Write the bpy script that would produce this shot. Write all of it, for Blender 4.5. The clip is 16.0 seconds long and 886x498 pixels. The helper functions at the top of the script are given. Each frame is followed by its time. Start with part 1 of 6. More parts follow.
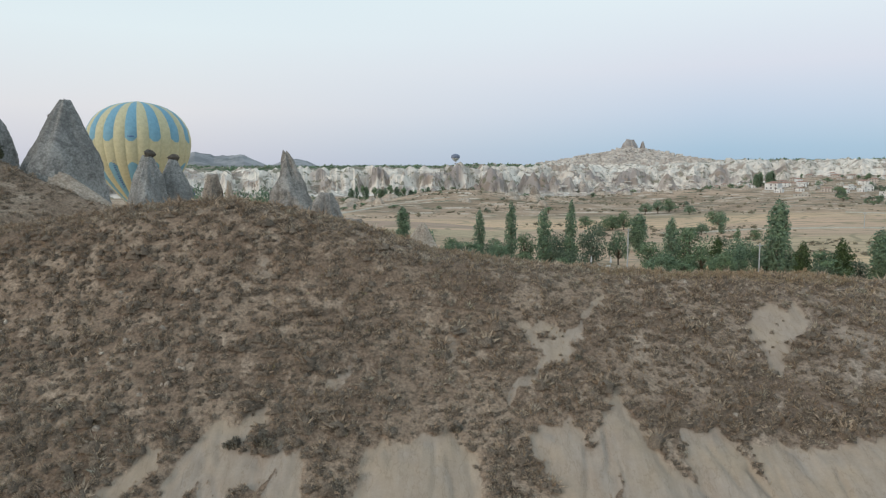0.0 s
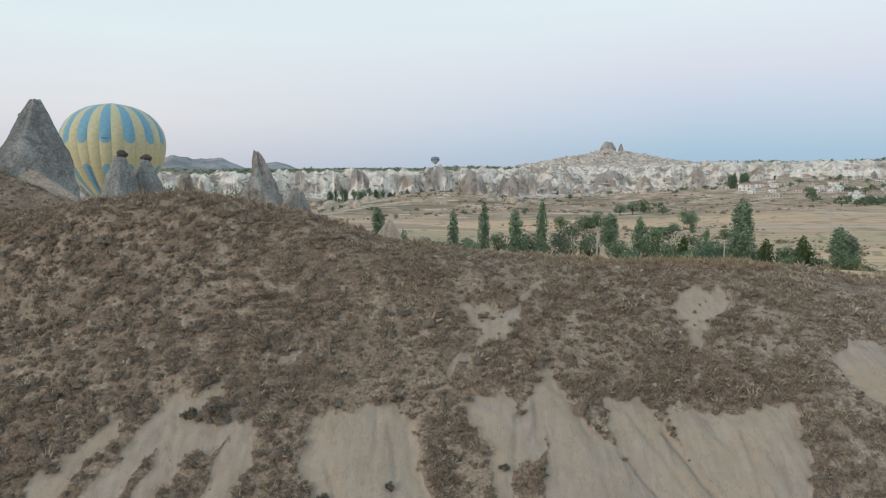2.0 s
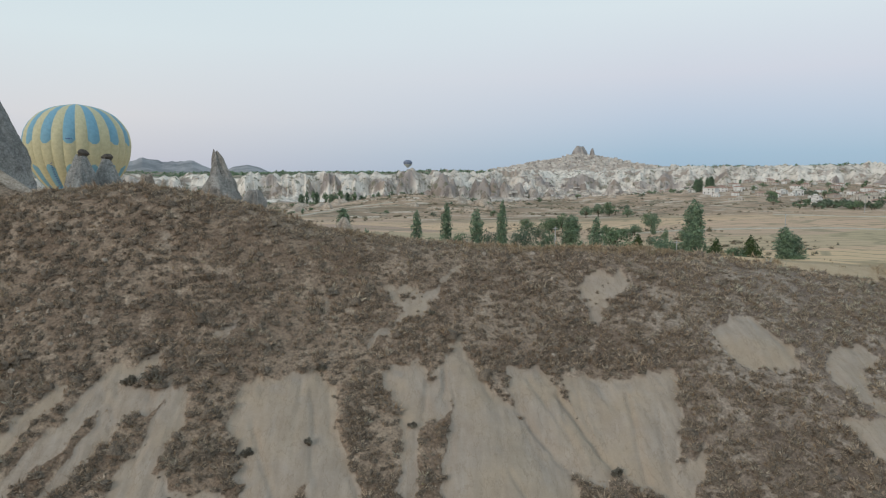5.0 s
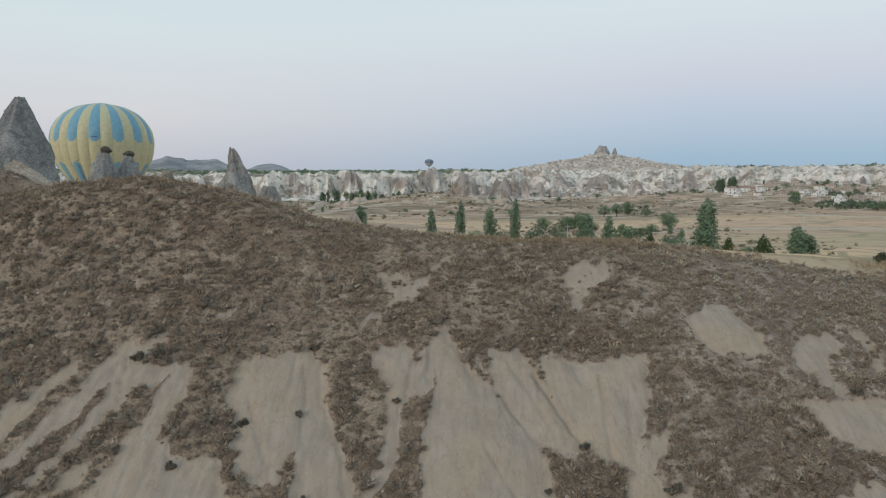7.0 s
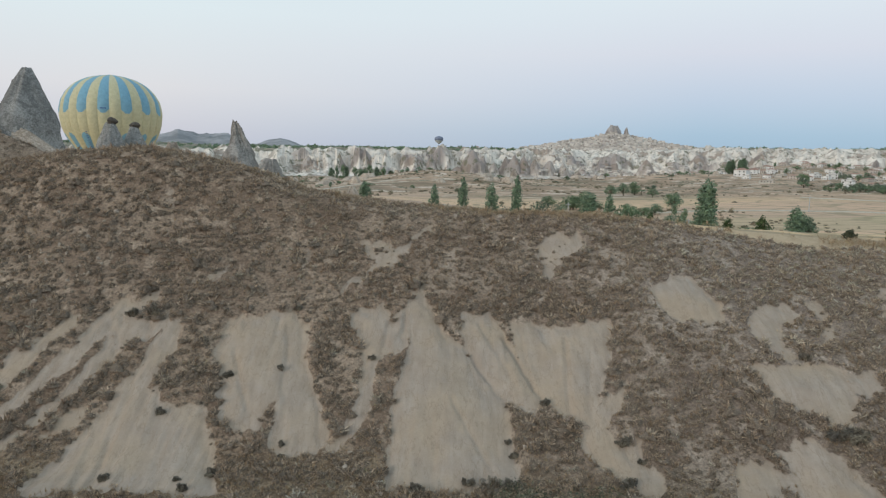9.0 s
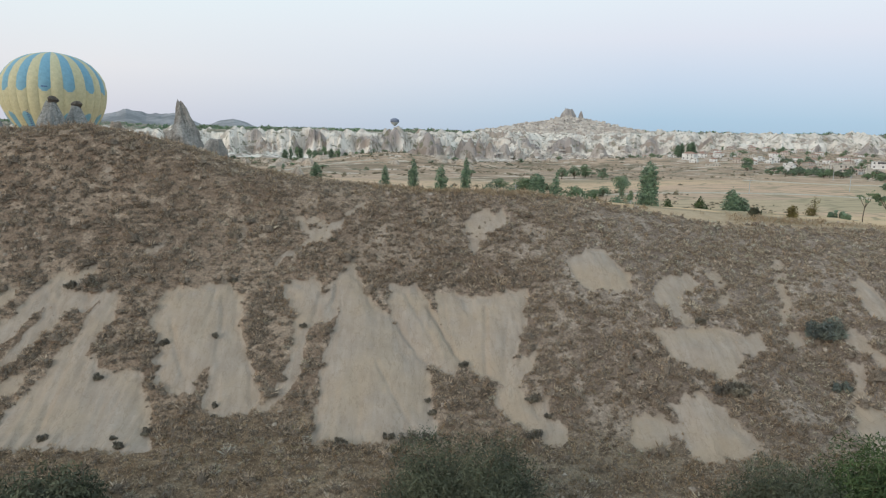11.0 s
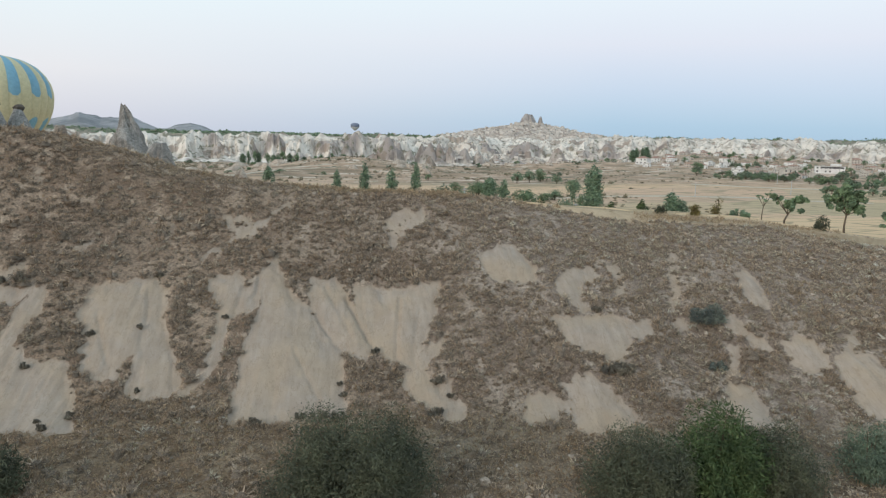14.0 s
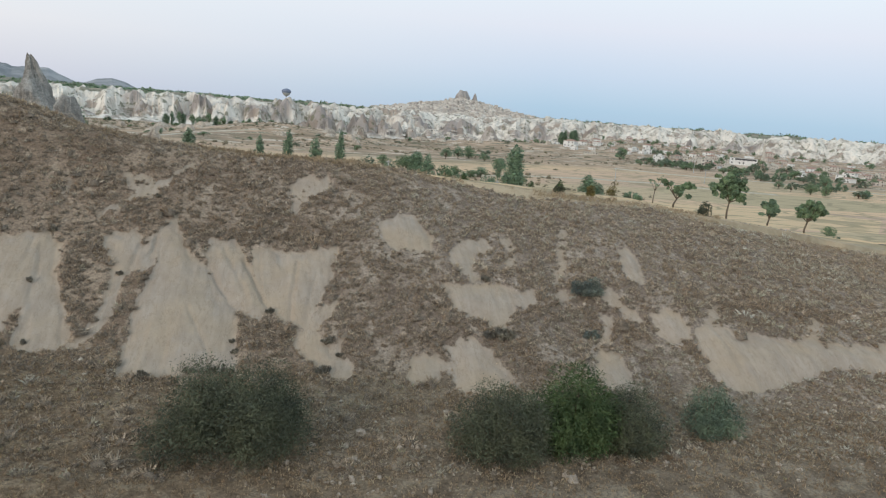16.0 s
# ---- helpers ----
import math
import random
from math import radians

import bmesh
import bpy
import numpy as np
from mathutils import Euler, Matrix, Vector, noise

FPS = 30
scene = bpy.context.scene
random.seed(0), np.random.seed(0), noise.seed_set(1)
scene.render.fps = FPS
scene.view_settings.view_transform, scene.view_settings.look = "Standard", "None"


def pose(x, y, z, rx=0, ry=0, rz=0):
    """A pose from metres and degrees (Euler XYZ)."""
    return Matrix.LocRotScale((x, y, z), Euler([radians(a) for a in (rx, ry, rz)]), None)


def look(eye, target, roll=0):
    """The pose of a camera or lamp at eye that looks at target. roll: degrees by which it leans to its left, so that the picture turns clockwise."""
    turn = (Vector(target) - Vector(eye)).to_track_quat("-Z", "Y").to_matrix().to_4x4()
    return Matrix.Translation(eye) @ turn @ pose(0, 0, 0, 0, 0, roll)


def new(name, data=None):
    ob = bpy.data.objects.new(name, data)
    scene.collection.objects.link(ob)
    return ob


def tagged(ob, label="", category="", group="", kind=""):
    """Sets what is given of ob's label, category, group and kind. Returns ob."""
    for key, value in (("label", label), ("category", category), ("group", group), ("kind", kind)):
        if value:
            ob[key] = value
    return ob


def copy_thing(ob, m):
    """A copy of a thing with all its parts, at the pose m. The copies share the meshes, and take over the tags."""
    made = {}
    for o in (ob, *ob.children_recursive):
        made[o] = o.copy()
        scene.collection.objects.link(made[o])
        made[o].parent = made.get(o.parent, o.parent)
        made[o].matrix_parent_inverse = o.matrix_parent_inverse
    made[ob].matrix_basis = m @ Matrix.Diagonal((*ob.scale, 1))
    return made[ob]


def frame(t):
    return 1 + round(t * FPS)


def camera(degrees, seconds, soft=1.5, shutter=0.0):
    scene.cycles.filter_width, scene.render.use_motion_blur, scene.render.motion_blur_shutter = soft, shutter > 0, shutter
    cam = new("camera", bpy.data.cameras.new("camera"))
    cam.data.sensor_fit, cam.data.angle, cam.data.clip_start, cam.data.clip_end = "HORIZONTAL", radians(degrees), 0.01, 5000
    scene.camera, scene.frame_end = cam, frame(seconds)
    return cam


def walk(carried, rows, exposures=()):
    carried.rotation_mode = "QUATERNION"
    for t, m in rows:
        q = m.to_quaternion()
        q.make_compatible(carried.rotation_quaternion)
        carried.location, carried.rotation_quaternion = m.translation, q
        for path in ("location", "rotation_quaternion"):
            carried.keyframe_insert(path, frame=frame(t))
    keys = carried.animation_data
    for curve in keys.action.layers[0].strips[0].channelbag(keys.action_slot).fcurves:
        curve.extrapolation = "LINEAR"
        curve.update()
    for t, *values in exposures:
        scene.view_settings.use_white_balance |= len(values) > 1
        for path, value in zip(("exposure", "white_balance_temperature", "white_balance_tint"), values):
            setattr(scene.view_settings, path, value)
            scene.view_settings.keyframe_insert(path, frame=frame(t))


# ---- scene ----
cam = camera(64.4, 16.0, soft=1.2)
METRES, EYE, TILT, LEAN, TURN = 28.0, 17.5, -6.0, 0.0, 0.0
ROWS = [
    (0.0, 0.0, 0.0, 0.0, 0.0, 0.0, -0.0),
    (0.5, 0.0177, -0.0257, -0.0082, -0.26, 0.04, 0.07),
    (1.0, 0.0352, -0.0528, -0.0167, -0.57, 0.1, 0.14),
    (1.5, 0.0527, -0.0783, -0.0245, -1.01, 0.15, 0.25),
    (2.0, 0.0705, -0.1046, -0.0325, -1.55, 0.22, 0.32),
    (2.5, 0.0885, -0.1289, -0.0395, -1.99, 0.36, 0.33),
    (3.0, 0.1063, -0.1566, -0.0471, -2.22, 0.48, 0.28),
    (3.5, 0.1238, -0.1829, -0.0543, -2.62, 0.54, 0.3),
    (4.0, 0.1418, -0.2083, -0.0611, -3.16, 0.51, 0.36),
    (4.5, 0.1597, -0.2342, -0.0678, -3.68, 0.51, 0.4),
    (7.0, 0.2491, -0.3634, -0.0974, -1.93, 0.46, -0.02),
    (7.5, 0.2662, -0.3902, -0.1032, 0.09, -0.22, -0.66),
    (8.0, 0.2841, -0.4145, -0.1089, 0.68, -0.78, -0.94),
    (8.5, 0.3018, -0.4392, -0.1137, -0.31, -0.99, -1.03),
    (9.0, 0.3207, -0.4584, -0.1184, -1.19, -1.36, -0.99),
    (9.5, 0.3364, -0.491, -0.1227, -2.17, -1.89, -1.01),
    (12.0, 0.4258, -0.6112, -0.1411, -5.76, -2.79, -0.77),
    (12.5, 0.4437, -0.6357, -0.1441, -6.12, -2.67, -0.66),
    (13.0, 0.4618, -0.6596, -0.1467, -6.42, -2.65, -0.64),
    (13.5, 0.4797, -0.6835, -0.1494, -6.83, -2.63, -0.63),
    (14.0, 0.4979, -0.7079, -0.1517, -7.75, -2.28, -0.73),
    (14.5, 0.5165, -0.7314, -0.154, -9.59, -1.79, -1.26),
    (15.0, 0.5341, -0.7558, -0.1563, -11.53, -2.09, -2.06),
    (15.5, 0.5523, -0.7788, -0.1585, -13.13, -2.97, -2.93),
    (16.0, 0.5702, -0.8019, -0.1603, -13.35, -4.17, -3.39),
]
walk(cam, [(t, pose(0, 0, EYE, TILT, LEAN, TURN) @ pose(METRES * x, METRES * y, METRES * z, 90 + pitch, roll, yaw)) for t, x, y, z, yaw, pitch, roll in ROWS],
     exposures=((0.0, 0.06), (3.5, 0.0), (4.5, -0.06), (7.0, -0.13), (8.0, -0.03), (9.5, 0.03), (12.0, 0.19), (16.0, 0.19)))

# ---- sky and light ----
world = bpy.data.worlds.new("dawn_sky")
scene.world = world
world.use_nodes = True
wn, wl = world.node_tree.nodes, world.node_tree.links
background = wn["Background"]
SUN_HIGH, SUN_ROUND = radians(16), radians(231)


def sky_ramp(stops):
    ramp = wn.new("ShaderNodeValToRGB")
    while len(ramp.color_ramp.elements) < len(stops):
        ramp.color_ramp.elements.new(0.5)
    for element, (place, colour) in zip(ramp.color_ramp.elements, stops):
        element.position, element.color = place, (*colour, 1)
    return ramp


where = wn.new("ShaderNodeTexCoord")
split = wn.new("ShaderNodeSeparateXYZ")
wl.new(where.outputs["Generated"], split.inputs[0])
lift = wn.new("ShaderNodeMapRange")
lift.inputs["From Min"].default_value, lift.inputs["From Max"].default_value = -0.02, 0.6
wl.new(split.outputs["Z"], lift.inputs["Value"])
aside = wn.new("ShaderNodeMapRange")
aside.inputs["From Min"].default_value, aside.inputs["From Max"].default_value = -0.35, 0.36
wl.new(split.outputs["X"], aside.inputs["Value"])
rosy = sky_ramp(((0.0, (0.44, 0.492, 0.585)), (0.07, (0.55, 0.563, 0.653)), (0.17, (0.69, 0.688, 0.722)), (0.33, (0.71, 0.794, 0.824)), (0.62, (0.62, 0.774, 0.834)), (1.0, (0.55, 0.683, 0.78))))
blue = sky_ramp(((0.0, (0.27, 0.422, 0.575)), (0.09, (0.33, 0.482, 0.643)), (0.16, (0.46, 0.553, 0.692)), (0.26, (0.63, 0.653, 0.736)), (0.40, (0.71, 0.789, 0.824)), (0.66, (0.62, 0.774, 0.834)), (1.0, (0.55, 0.683, 0.78))))
for ramp in (rosy, blue):
    wl.new(lift.outputs[0], ramp.inputs[0])
both = wn.new("ShaderNodeMix")
both.data_type = "RGBA"
wl.new(aside.outputs[0], both.inputs["Factor"])
wl.new(rosy.outputs[0], both.inputs["A"])
wl.new(blue.outputs[0], both.inputs["B"])
air = wn.new("ShaderNodeTexSky")
air.sky_type, air.sun_disc, air.sun_elevation, air.sun_rotation = "NISHITA", False, SUN_HIGH, SUN_ROUND
thin = wn.new("ShaderNodeMix")
thin.data_type, thin.blend_type = "RGBA", "ADD"
thin.inputs["Factor"].default_value = 0.012
wl.new(both.outputs["Result"], thin.inputs["A"])
wl.new(air.outputs[0], thin.inputs["B"])
wl.new(thin.outputs["Result"], background.inputs["Color"])
background.inputs["Strength"].default_value = 0.98

glow = bpy.data.lights.new("dawn_light", "SUN")
glow.energy, glow.angle, glow.color = 1.0, radians(22), (1.0, 0.87, 0.74)
dawn = new("dawn_light", glow)
dawn.matrix_world = look((-90, -45, 48), (10, 35, 6))

# ---- relief of the land ----
def lattice(ix, iy, seed):
    """Pseudo-random values in 0..1 on whole-number places."""
    v = np.sin(ix * 127.1 + iy * 311.7 + seed * 74.7) * 43758.5453
    return v - np.floor(v)


def value_noise(x, y, seed=0):
    """Smooth noise in -1..1, one bump a unit."""
    ix, iy = np.floor(x), np.floor(y)
    fx, fy = x - ix, y - iy
    fx, fy = fx * fx * (3 - 2 * fx), fy * fy * (3 - 2 * fy)
    a, b = lattice(ix, iy, seed), lattice(ix + 1, iy, seed)
    c, d = lattice(ix, iy + 1, seed), lattice(ix + 1, iy + 1, seed)
    return (a + (b - a) * fx + (c - a) * fy + (a - b - c + d) * fx * fy) * 2 - 1


def fbm(x, y, octaves=4, seed=0):
    total, size = 0.0, 1.0
    for k in range(octaves):
        total = total + size * value_noise(x * 2 ** k + 17.3 * k, y * 2 ** k - 9.1 * k, seed + k)
        size *= 0.5
    return total / 1.8


def smooth_min(a, b, k):
    h = np.clip(0.5 + 0.5 * (b - a) / k, 0, 1)
    return b + (a - b) * h - k * h * (1 - h)


def smooth_max(a, b, k):
    return -smooth_min(-a, -b, k)


def step(a, b, x):
    t = np.clip((x - a) / (b - a), 0, 1)
    return t * t * (3 - 2 * t)


CREST_X = (-120, -60, -40, -27, -19, -13, -7, -1, 5, 11, 17, 23, 29, 35, 41, 47, 53, 59, 65, 75, 90, 140)
CREST_Z = (11, 12, 13, 14.2, 15.4, 15.7, 14.6, 12.7, 11.9, 11.4, 11.2, 11.2, 10.5, 9.8, 9.4, 9.2, 8.9, 8.1, 7.2, 6.2, 5.2, 3.5)

SLIPS, PATCHES = [], []


def slip(x0, y0, w0, x1, y1, w1, much):
    """A faint worn strip: x, y, half width at its top; x, y, half width at its foot; how bare."""
    SLIPS.append((x0, y0, w0, x1, y1, w1, much))


def patch(much, *outline):
    """A bare slip of the hill by its outline on the plan; how bare (minus: overgrown)."""
    PATCHES.append((much, np.array(outline)))


# worn tracks and thin scars under the crest
slip(9.5, 40.4, 0.24, 6.3, 36.8, 0.24, 0.84)
slip(6.3, 36.8, 0.24, 3.3, 33.6, 0.22, 0.84)
slip(-9.9, 38.9, 0.52, -9.5, 37.9, 0.29, 0.45)
slip(21.3, 38.2, 0.59, 23.2, 37.6, 0.49, 0.4)
slip(65, 18.6, 1.3, 74, 17.2, 1.0, 1)
# left apron
patch(1, (-10.6, 19.3), (-10.8, 19.9), (-10.4, 21.7), (-9.7, 23.3), (-8.6, 24.7), (-7.8, 25.4), (-7.1, 26), (-6.4, 25.7), (-5.6, 25.2), (-4.6, 25.4), (-3.5, 25.6), (-3.1, 25.2), (-2.7, 23.8), (-2.1, 22), (-1, 19.5), (-1.7, 19.1), (-2.5, 19.2), (-4.1, 19.7), (-6.6, 19.8), (-8.3, 19.3), (-9.8, 19))
# head of the left streaks
patch(1, (-12.1, 28), (-11.8, 29.2), (-11.3, 30), (-10.4, 30.8), (-8.4, 31.6), (-7.8, 31.3), (-8.7, 30.6), (-9.5, 29.9), (-7.4, 29.8), (-6.2, 30.1), (-5.9, 28.5), (-7.4, 28.9), (-8.9, 28.4), (-10.3, 28.9), (-10.7, 28.5))
# outer streak
patch(0.9, (-15.9, 26.4), (-15.2, 27.5), (-14, 28.5), (-13.3, 29.4), (-12.2, 30), (-12.3, 29.2), (-12.9, 28.2), (-13.8, 27.3), (-14.5, 26.3), (-15.2, 25.3))
# second streak
patch(1, (-12.2, 28.1), (-10.7, 28.7), (-11.2, 27.8), (-11.9, 26.8), (-12.6, 25.7), (-13.6, 24.5), (-14.7, 23.3), (-15.1, 23.8), (-14, 25.3), (-13.3, 26.3), (-12.7, 27.2))
# third streak
patch(1, (-10.4, 28.8), (-9.1, 28.4), (-9.5, 27.3), (-9.8, 26.5), (-10.7, 25.6), (-11.4, 24.8), (-12.2, 24.1), (-12.9, 23.2), (-13.8, 21.6), (-14.2, 22.3), (-13.1, 23.6), (-12.6, 24.4), (-11.6, 25.4), (-10.9, 26.7), (-10.5, 27.7))
# third streak's foot
patch(1, (-11.7, 23.5), (-10.6, 24.7), (-9.8, 25), (-9.7, 24.4), (-10.3, 23.7), (-11.3, 23.3))
# fourth streak
patch(1, (-7.5, 28.5), (-6.1, 29), (-6, 27.8), (-6.7, 26.9), (-7.1, 26), (-7.7, 25.3), (-8.5, 24.6), (-8.8, 25.1), (-8.3, 26.2), (-8, 27))
# second fan
patch(1, (-3.8, 28.5), (-3.6, 29.9), (-3.3, 30.9), (-1.8, 31.3), (0.9, 31.9), (1.2, 31.2), (1.6, 29.3), (1.6, 28.4), (2, 27.5), (2.8, 25.8), (3.5, 24.2), (3.9, 23.4), (2.9, 22.8), (1.9, 22.4), (1.2, 22.6), (0.5, 23.4), (0.3, 23.8), (-1, 23.9), (-1.8, 24), (-2.4, 24.5), (-3.1, 26.5))
# notch in the second fan
patch(-1, (-0.1, 25.1), (0.6, 25.7), (0.4, 24.8), (0.5, 23.6), (-1, 23.6), (-0.8, 24.1), (-0.1, 24.2))
# narrow fan
patch(1, (3.8, 31.8), (4.3, 32.3), (6.2, 32.1), (6.5, 31.1), (6.7, 32.1), (7.7, 32.5), (7.8, 30.8), (7.7, 29.6), (6.8, 28.8), (6, 27.8), (5.7, 26.6), (5.7, 25.5), (5.4, 24.3), (5, 23.8), (4.1, 22.9), (3.7, 22.9), (4.3, 24.1), (4.8, 25.5), (5.1, 26.9), (5.1, 28.4), (4.8, 30))
# great cone
patch(1, (7.7, 32.1), (7.9, 33.4), (8.6, 33.9), (8.9, 32.7), (9.8, 31.7), (10.7, 30.4), (11.5, 29.6), (12.3, 28.1), (13.1, 27), (13.7, 26.1), (13.8, 25.1), (13.8, 23.7), (14, 22.3), (14.1, 21.1), (13, 21.1), (11.9, 20.7), (10.9, 20.5), (9.4, 20.6), (8.3, 20.5), (7.1, 20.8), (6.9, 22.6), (7, 24.2), (7.1, 25.5), (7.2, 26.9), (7.5, 28.4), (7.9, 29.6))
# first fan beside the cone
patch(1, (11.2, 31.9), (11.9, 32.8), (13.1, 32.3), (13.8, 31.5), (14.1, 30.5), (14.7, 29.6), (15.5, 28.2), (16, 26.6), (16, 25.7), (14.4, 25.8), (13.8, 26.1), (13.1, 27.1), (12.3, 28.1), (11.6, 29.4), (11.3, 30.4))
# second fan beside the cone
patch(1, (14.2, 31.5), (15.1, 32), (15.7, 31.6), (16.4, 31.4), (16.7, 32.2), (17.9, 31.7), (19.5, 31.8), (20.6, 31.9), (20.9, 30.9), (20.5, 29.3), (19.8, 27.3), (19.2, 26.2), (18.5, 25.4), (18.2, 24.9), (17.8, 25.1), (17, 25.5), (16.5, 25.7), (15.9, 26.4), (15.5, 28.2), (14.7, 29.7))
# tongue below
patch(1, (18.1, 24.9), (19.5, 26.2), (20.4, 26.8), (20.9, 27.1), (20.5, 26), (19.4, 25.1), (19.1, 24.3), (19.4, 23.3), (20, 23.8), (20.7, 23.6), (20.7, 22.5), (21, 21.8), (21.6, 20.2), (20.9, 20.2), (19.8, 20.7), (19.1, 21.4), (18.6, 22.1), (17.9, 23.1), (17.5, 24))
# bare wedge under the crest
patch(0.72, (16.9, 39.2), (18.1, 40.2), (20.4, 40.4), (20.7, 38.8), (19.5, 37.7), (18.7, 36.9), (17.7, 35.7), (17.3, 35.8), (17.2, 37.4))
# pale hollow
patch(0.6, (3.9, 38.3), (5.4, 38.1), (7.6, 37.6), (7.2, 36.6), (6.4, 35.5), (5.5, 36), (4.4, 36.9))
# pale patch high up
patch(0.45, (-0.2, 36.8), (0.5, 37.1), (1, 35.7), (0.7, 34.3), (-0.2, 34.5))
# pale streak
patch(0.5, (-6.2, 32.6), (-5.7, 33.6), (-4.3, 35.1), (-4, 34.6), (-5.2, 33))
# rounded slip
patch(1, (24.2, 34.2), (25.9, 35.5), (27.5, 35.5), (28, 33.9), (28.7, 32.4), (28.2, 30.5), (26.8, 30.9), (25.1, 31.4), (24.4, 32.4))
# slip above the scoop
patch(0.85, (29.6, 30.8), (30.7, 32.7), (32.8, 33.2), (33.8, 31.9), (31.9, 31), (31.2, 29.1), (31.7, 28), (30.8, 27.9), (29.9, 29.3))
# scoop
patch(1, (28.4, 27.3), (29.2, 27.6), (31.5, 27.6), (32.9, 27.8), (34, 27.3), (33.8, 25.3), (33, 23.9), (32.3, 22.9), (31.4, 23.4), (30.5, 24.4), (29.4, 24.9), (28.7, 25.7))
# yellow block
patch(0.9, (33.8, 27.1), (36.1, 27.4), (35.6, 26), (34.5, 25.5), (33.8, 25.8))
# faint slip
patch(0.55, (34.4, 33.4), (35.8, 34), (35.6, 32), (34.9, 29.5), (33.8, 29.1), (34.3, 31.5))
# faint streak
patch(0.55, (37.3, 28), (38.5, 30), (40.6, 35.4), (41.6, 35.4), (39.8, 31.2), (39, 28.5), (37.7, 27.4))
# small block
patch(0.9, (37.6, 27.3), (38.6, 27.2), (38.2, 26), (37.3, 26))
# low slip
patch(1, (24.9, 20.2), (25.4, 21.5), (26.8, 22), (27.2, 21.3), (28.1, 21.2), (27.7, 22.1), (28.7, 22.6), (30.1, 22.5), (30.8, 21.7), (31.4, 20.6), (31.9, 19.7), (32.2, 18.8), (30.5, 18.5), (29, 18.4), (27.7, 18.8), (27.8, 20.1), (27.1, 20.1), (26.5, 19.4), (25.2, 19.2))
# slip by the leafy bush
patch(1, (38.7, 21.1), (39.5, 22.3), (40.2, 22.4), (40.6, 21.6), (40.6, 19.6), (40.1, 18), (38.4, 17.7), (37.9, 19.3))
# streak above it
patch(0.85, (40.2, 24.6), (41.1, 24.8), (40.8, 23.5), (40.2, 22.3), (39.5, 22.4), (40.1, 23.6))
# steep slip
patch(1, (44.6, 31.1), (45.5, 31.7), (45.5, 29.5), (45.2, 27.6), (44.4, 26.5), (43.8, 27), (43.9, 28.8))
# thin slip
patch(0.95, (40.8, 26.5), (42, 26.9), (42.5, 25.2), (43.4, 23.9), (43.5, 23.3), (42.6, 23.8), (41.7, 24.9))
# pocket
patch(1, (44.1, 23.9), (45, 24.1), (46.3, 23.8), (46.6, 23.1), (46.2, 21.9), (45.2, 21.2), (44.5, 21.6), (44.1, 22.4))
# long scoop
patch(1, (46.7, 22.2), (47.7, 22.6), (49.6, 22.1), (49.9, 21), (51.8, 20.9), (54.4, 21.1), (56.8, 21), (57, 20.2), (59.2, 20.7), (62.4, 20.3), (66, 19.9), (63.5, 17.4), (60.1, 17.6), (58.8, 17.8), (56.1, 18.1), (54, 17.8), (52.7, 17.4), (51.3, 16.7), (48.6, 16.7), (47, 17), (46.6, 17.8), (46, 18.6), (46.1, 20.2))
# lip above the scoop
patch(0.6, (48.9, 24.1), (50.7, 24.5), (49.1, 22.3), (47.6, 22.4))
# second lip
patch(0.6, (57.2, 22.8), (59.2, 23.2), (57.1, 20.9), (55.3, 20.8))


def depth_inside(x, y, outline):
    """Metres from the outline, positive inside it."""
    far2, inside = np.full(x.shape, 1e9), np.zeros(x.shape, dtype=bool)
    for (ax, ay), (bx, by) in zip(outline, np.roll(outline, -1, 0)):
        dx, dy = bx - ax, by - ay
        u = np.clip(((x - ax) * dx + (y - ay) * dy) / (dx * dx + dy * dy + 1e-9), 0, 1)
        far2 = np.minimum(far2, (x - ax - u * dx) ** 2 + (y - ay - u * dy) ** 2)
        crosses = ((ay > y) != (by > y)) & (x < ax + dx * (y - ay) / (dy if abs(dy) > 1e-9 else 1e-9))
        inside ^= crosses
    return np.where(inside, 1, -1) * np.sqrt(far2)


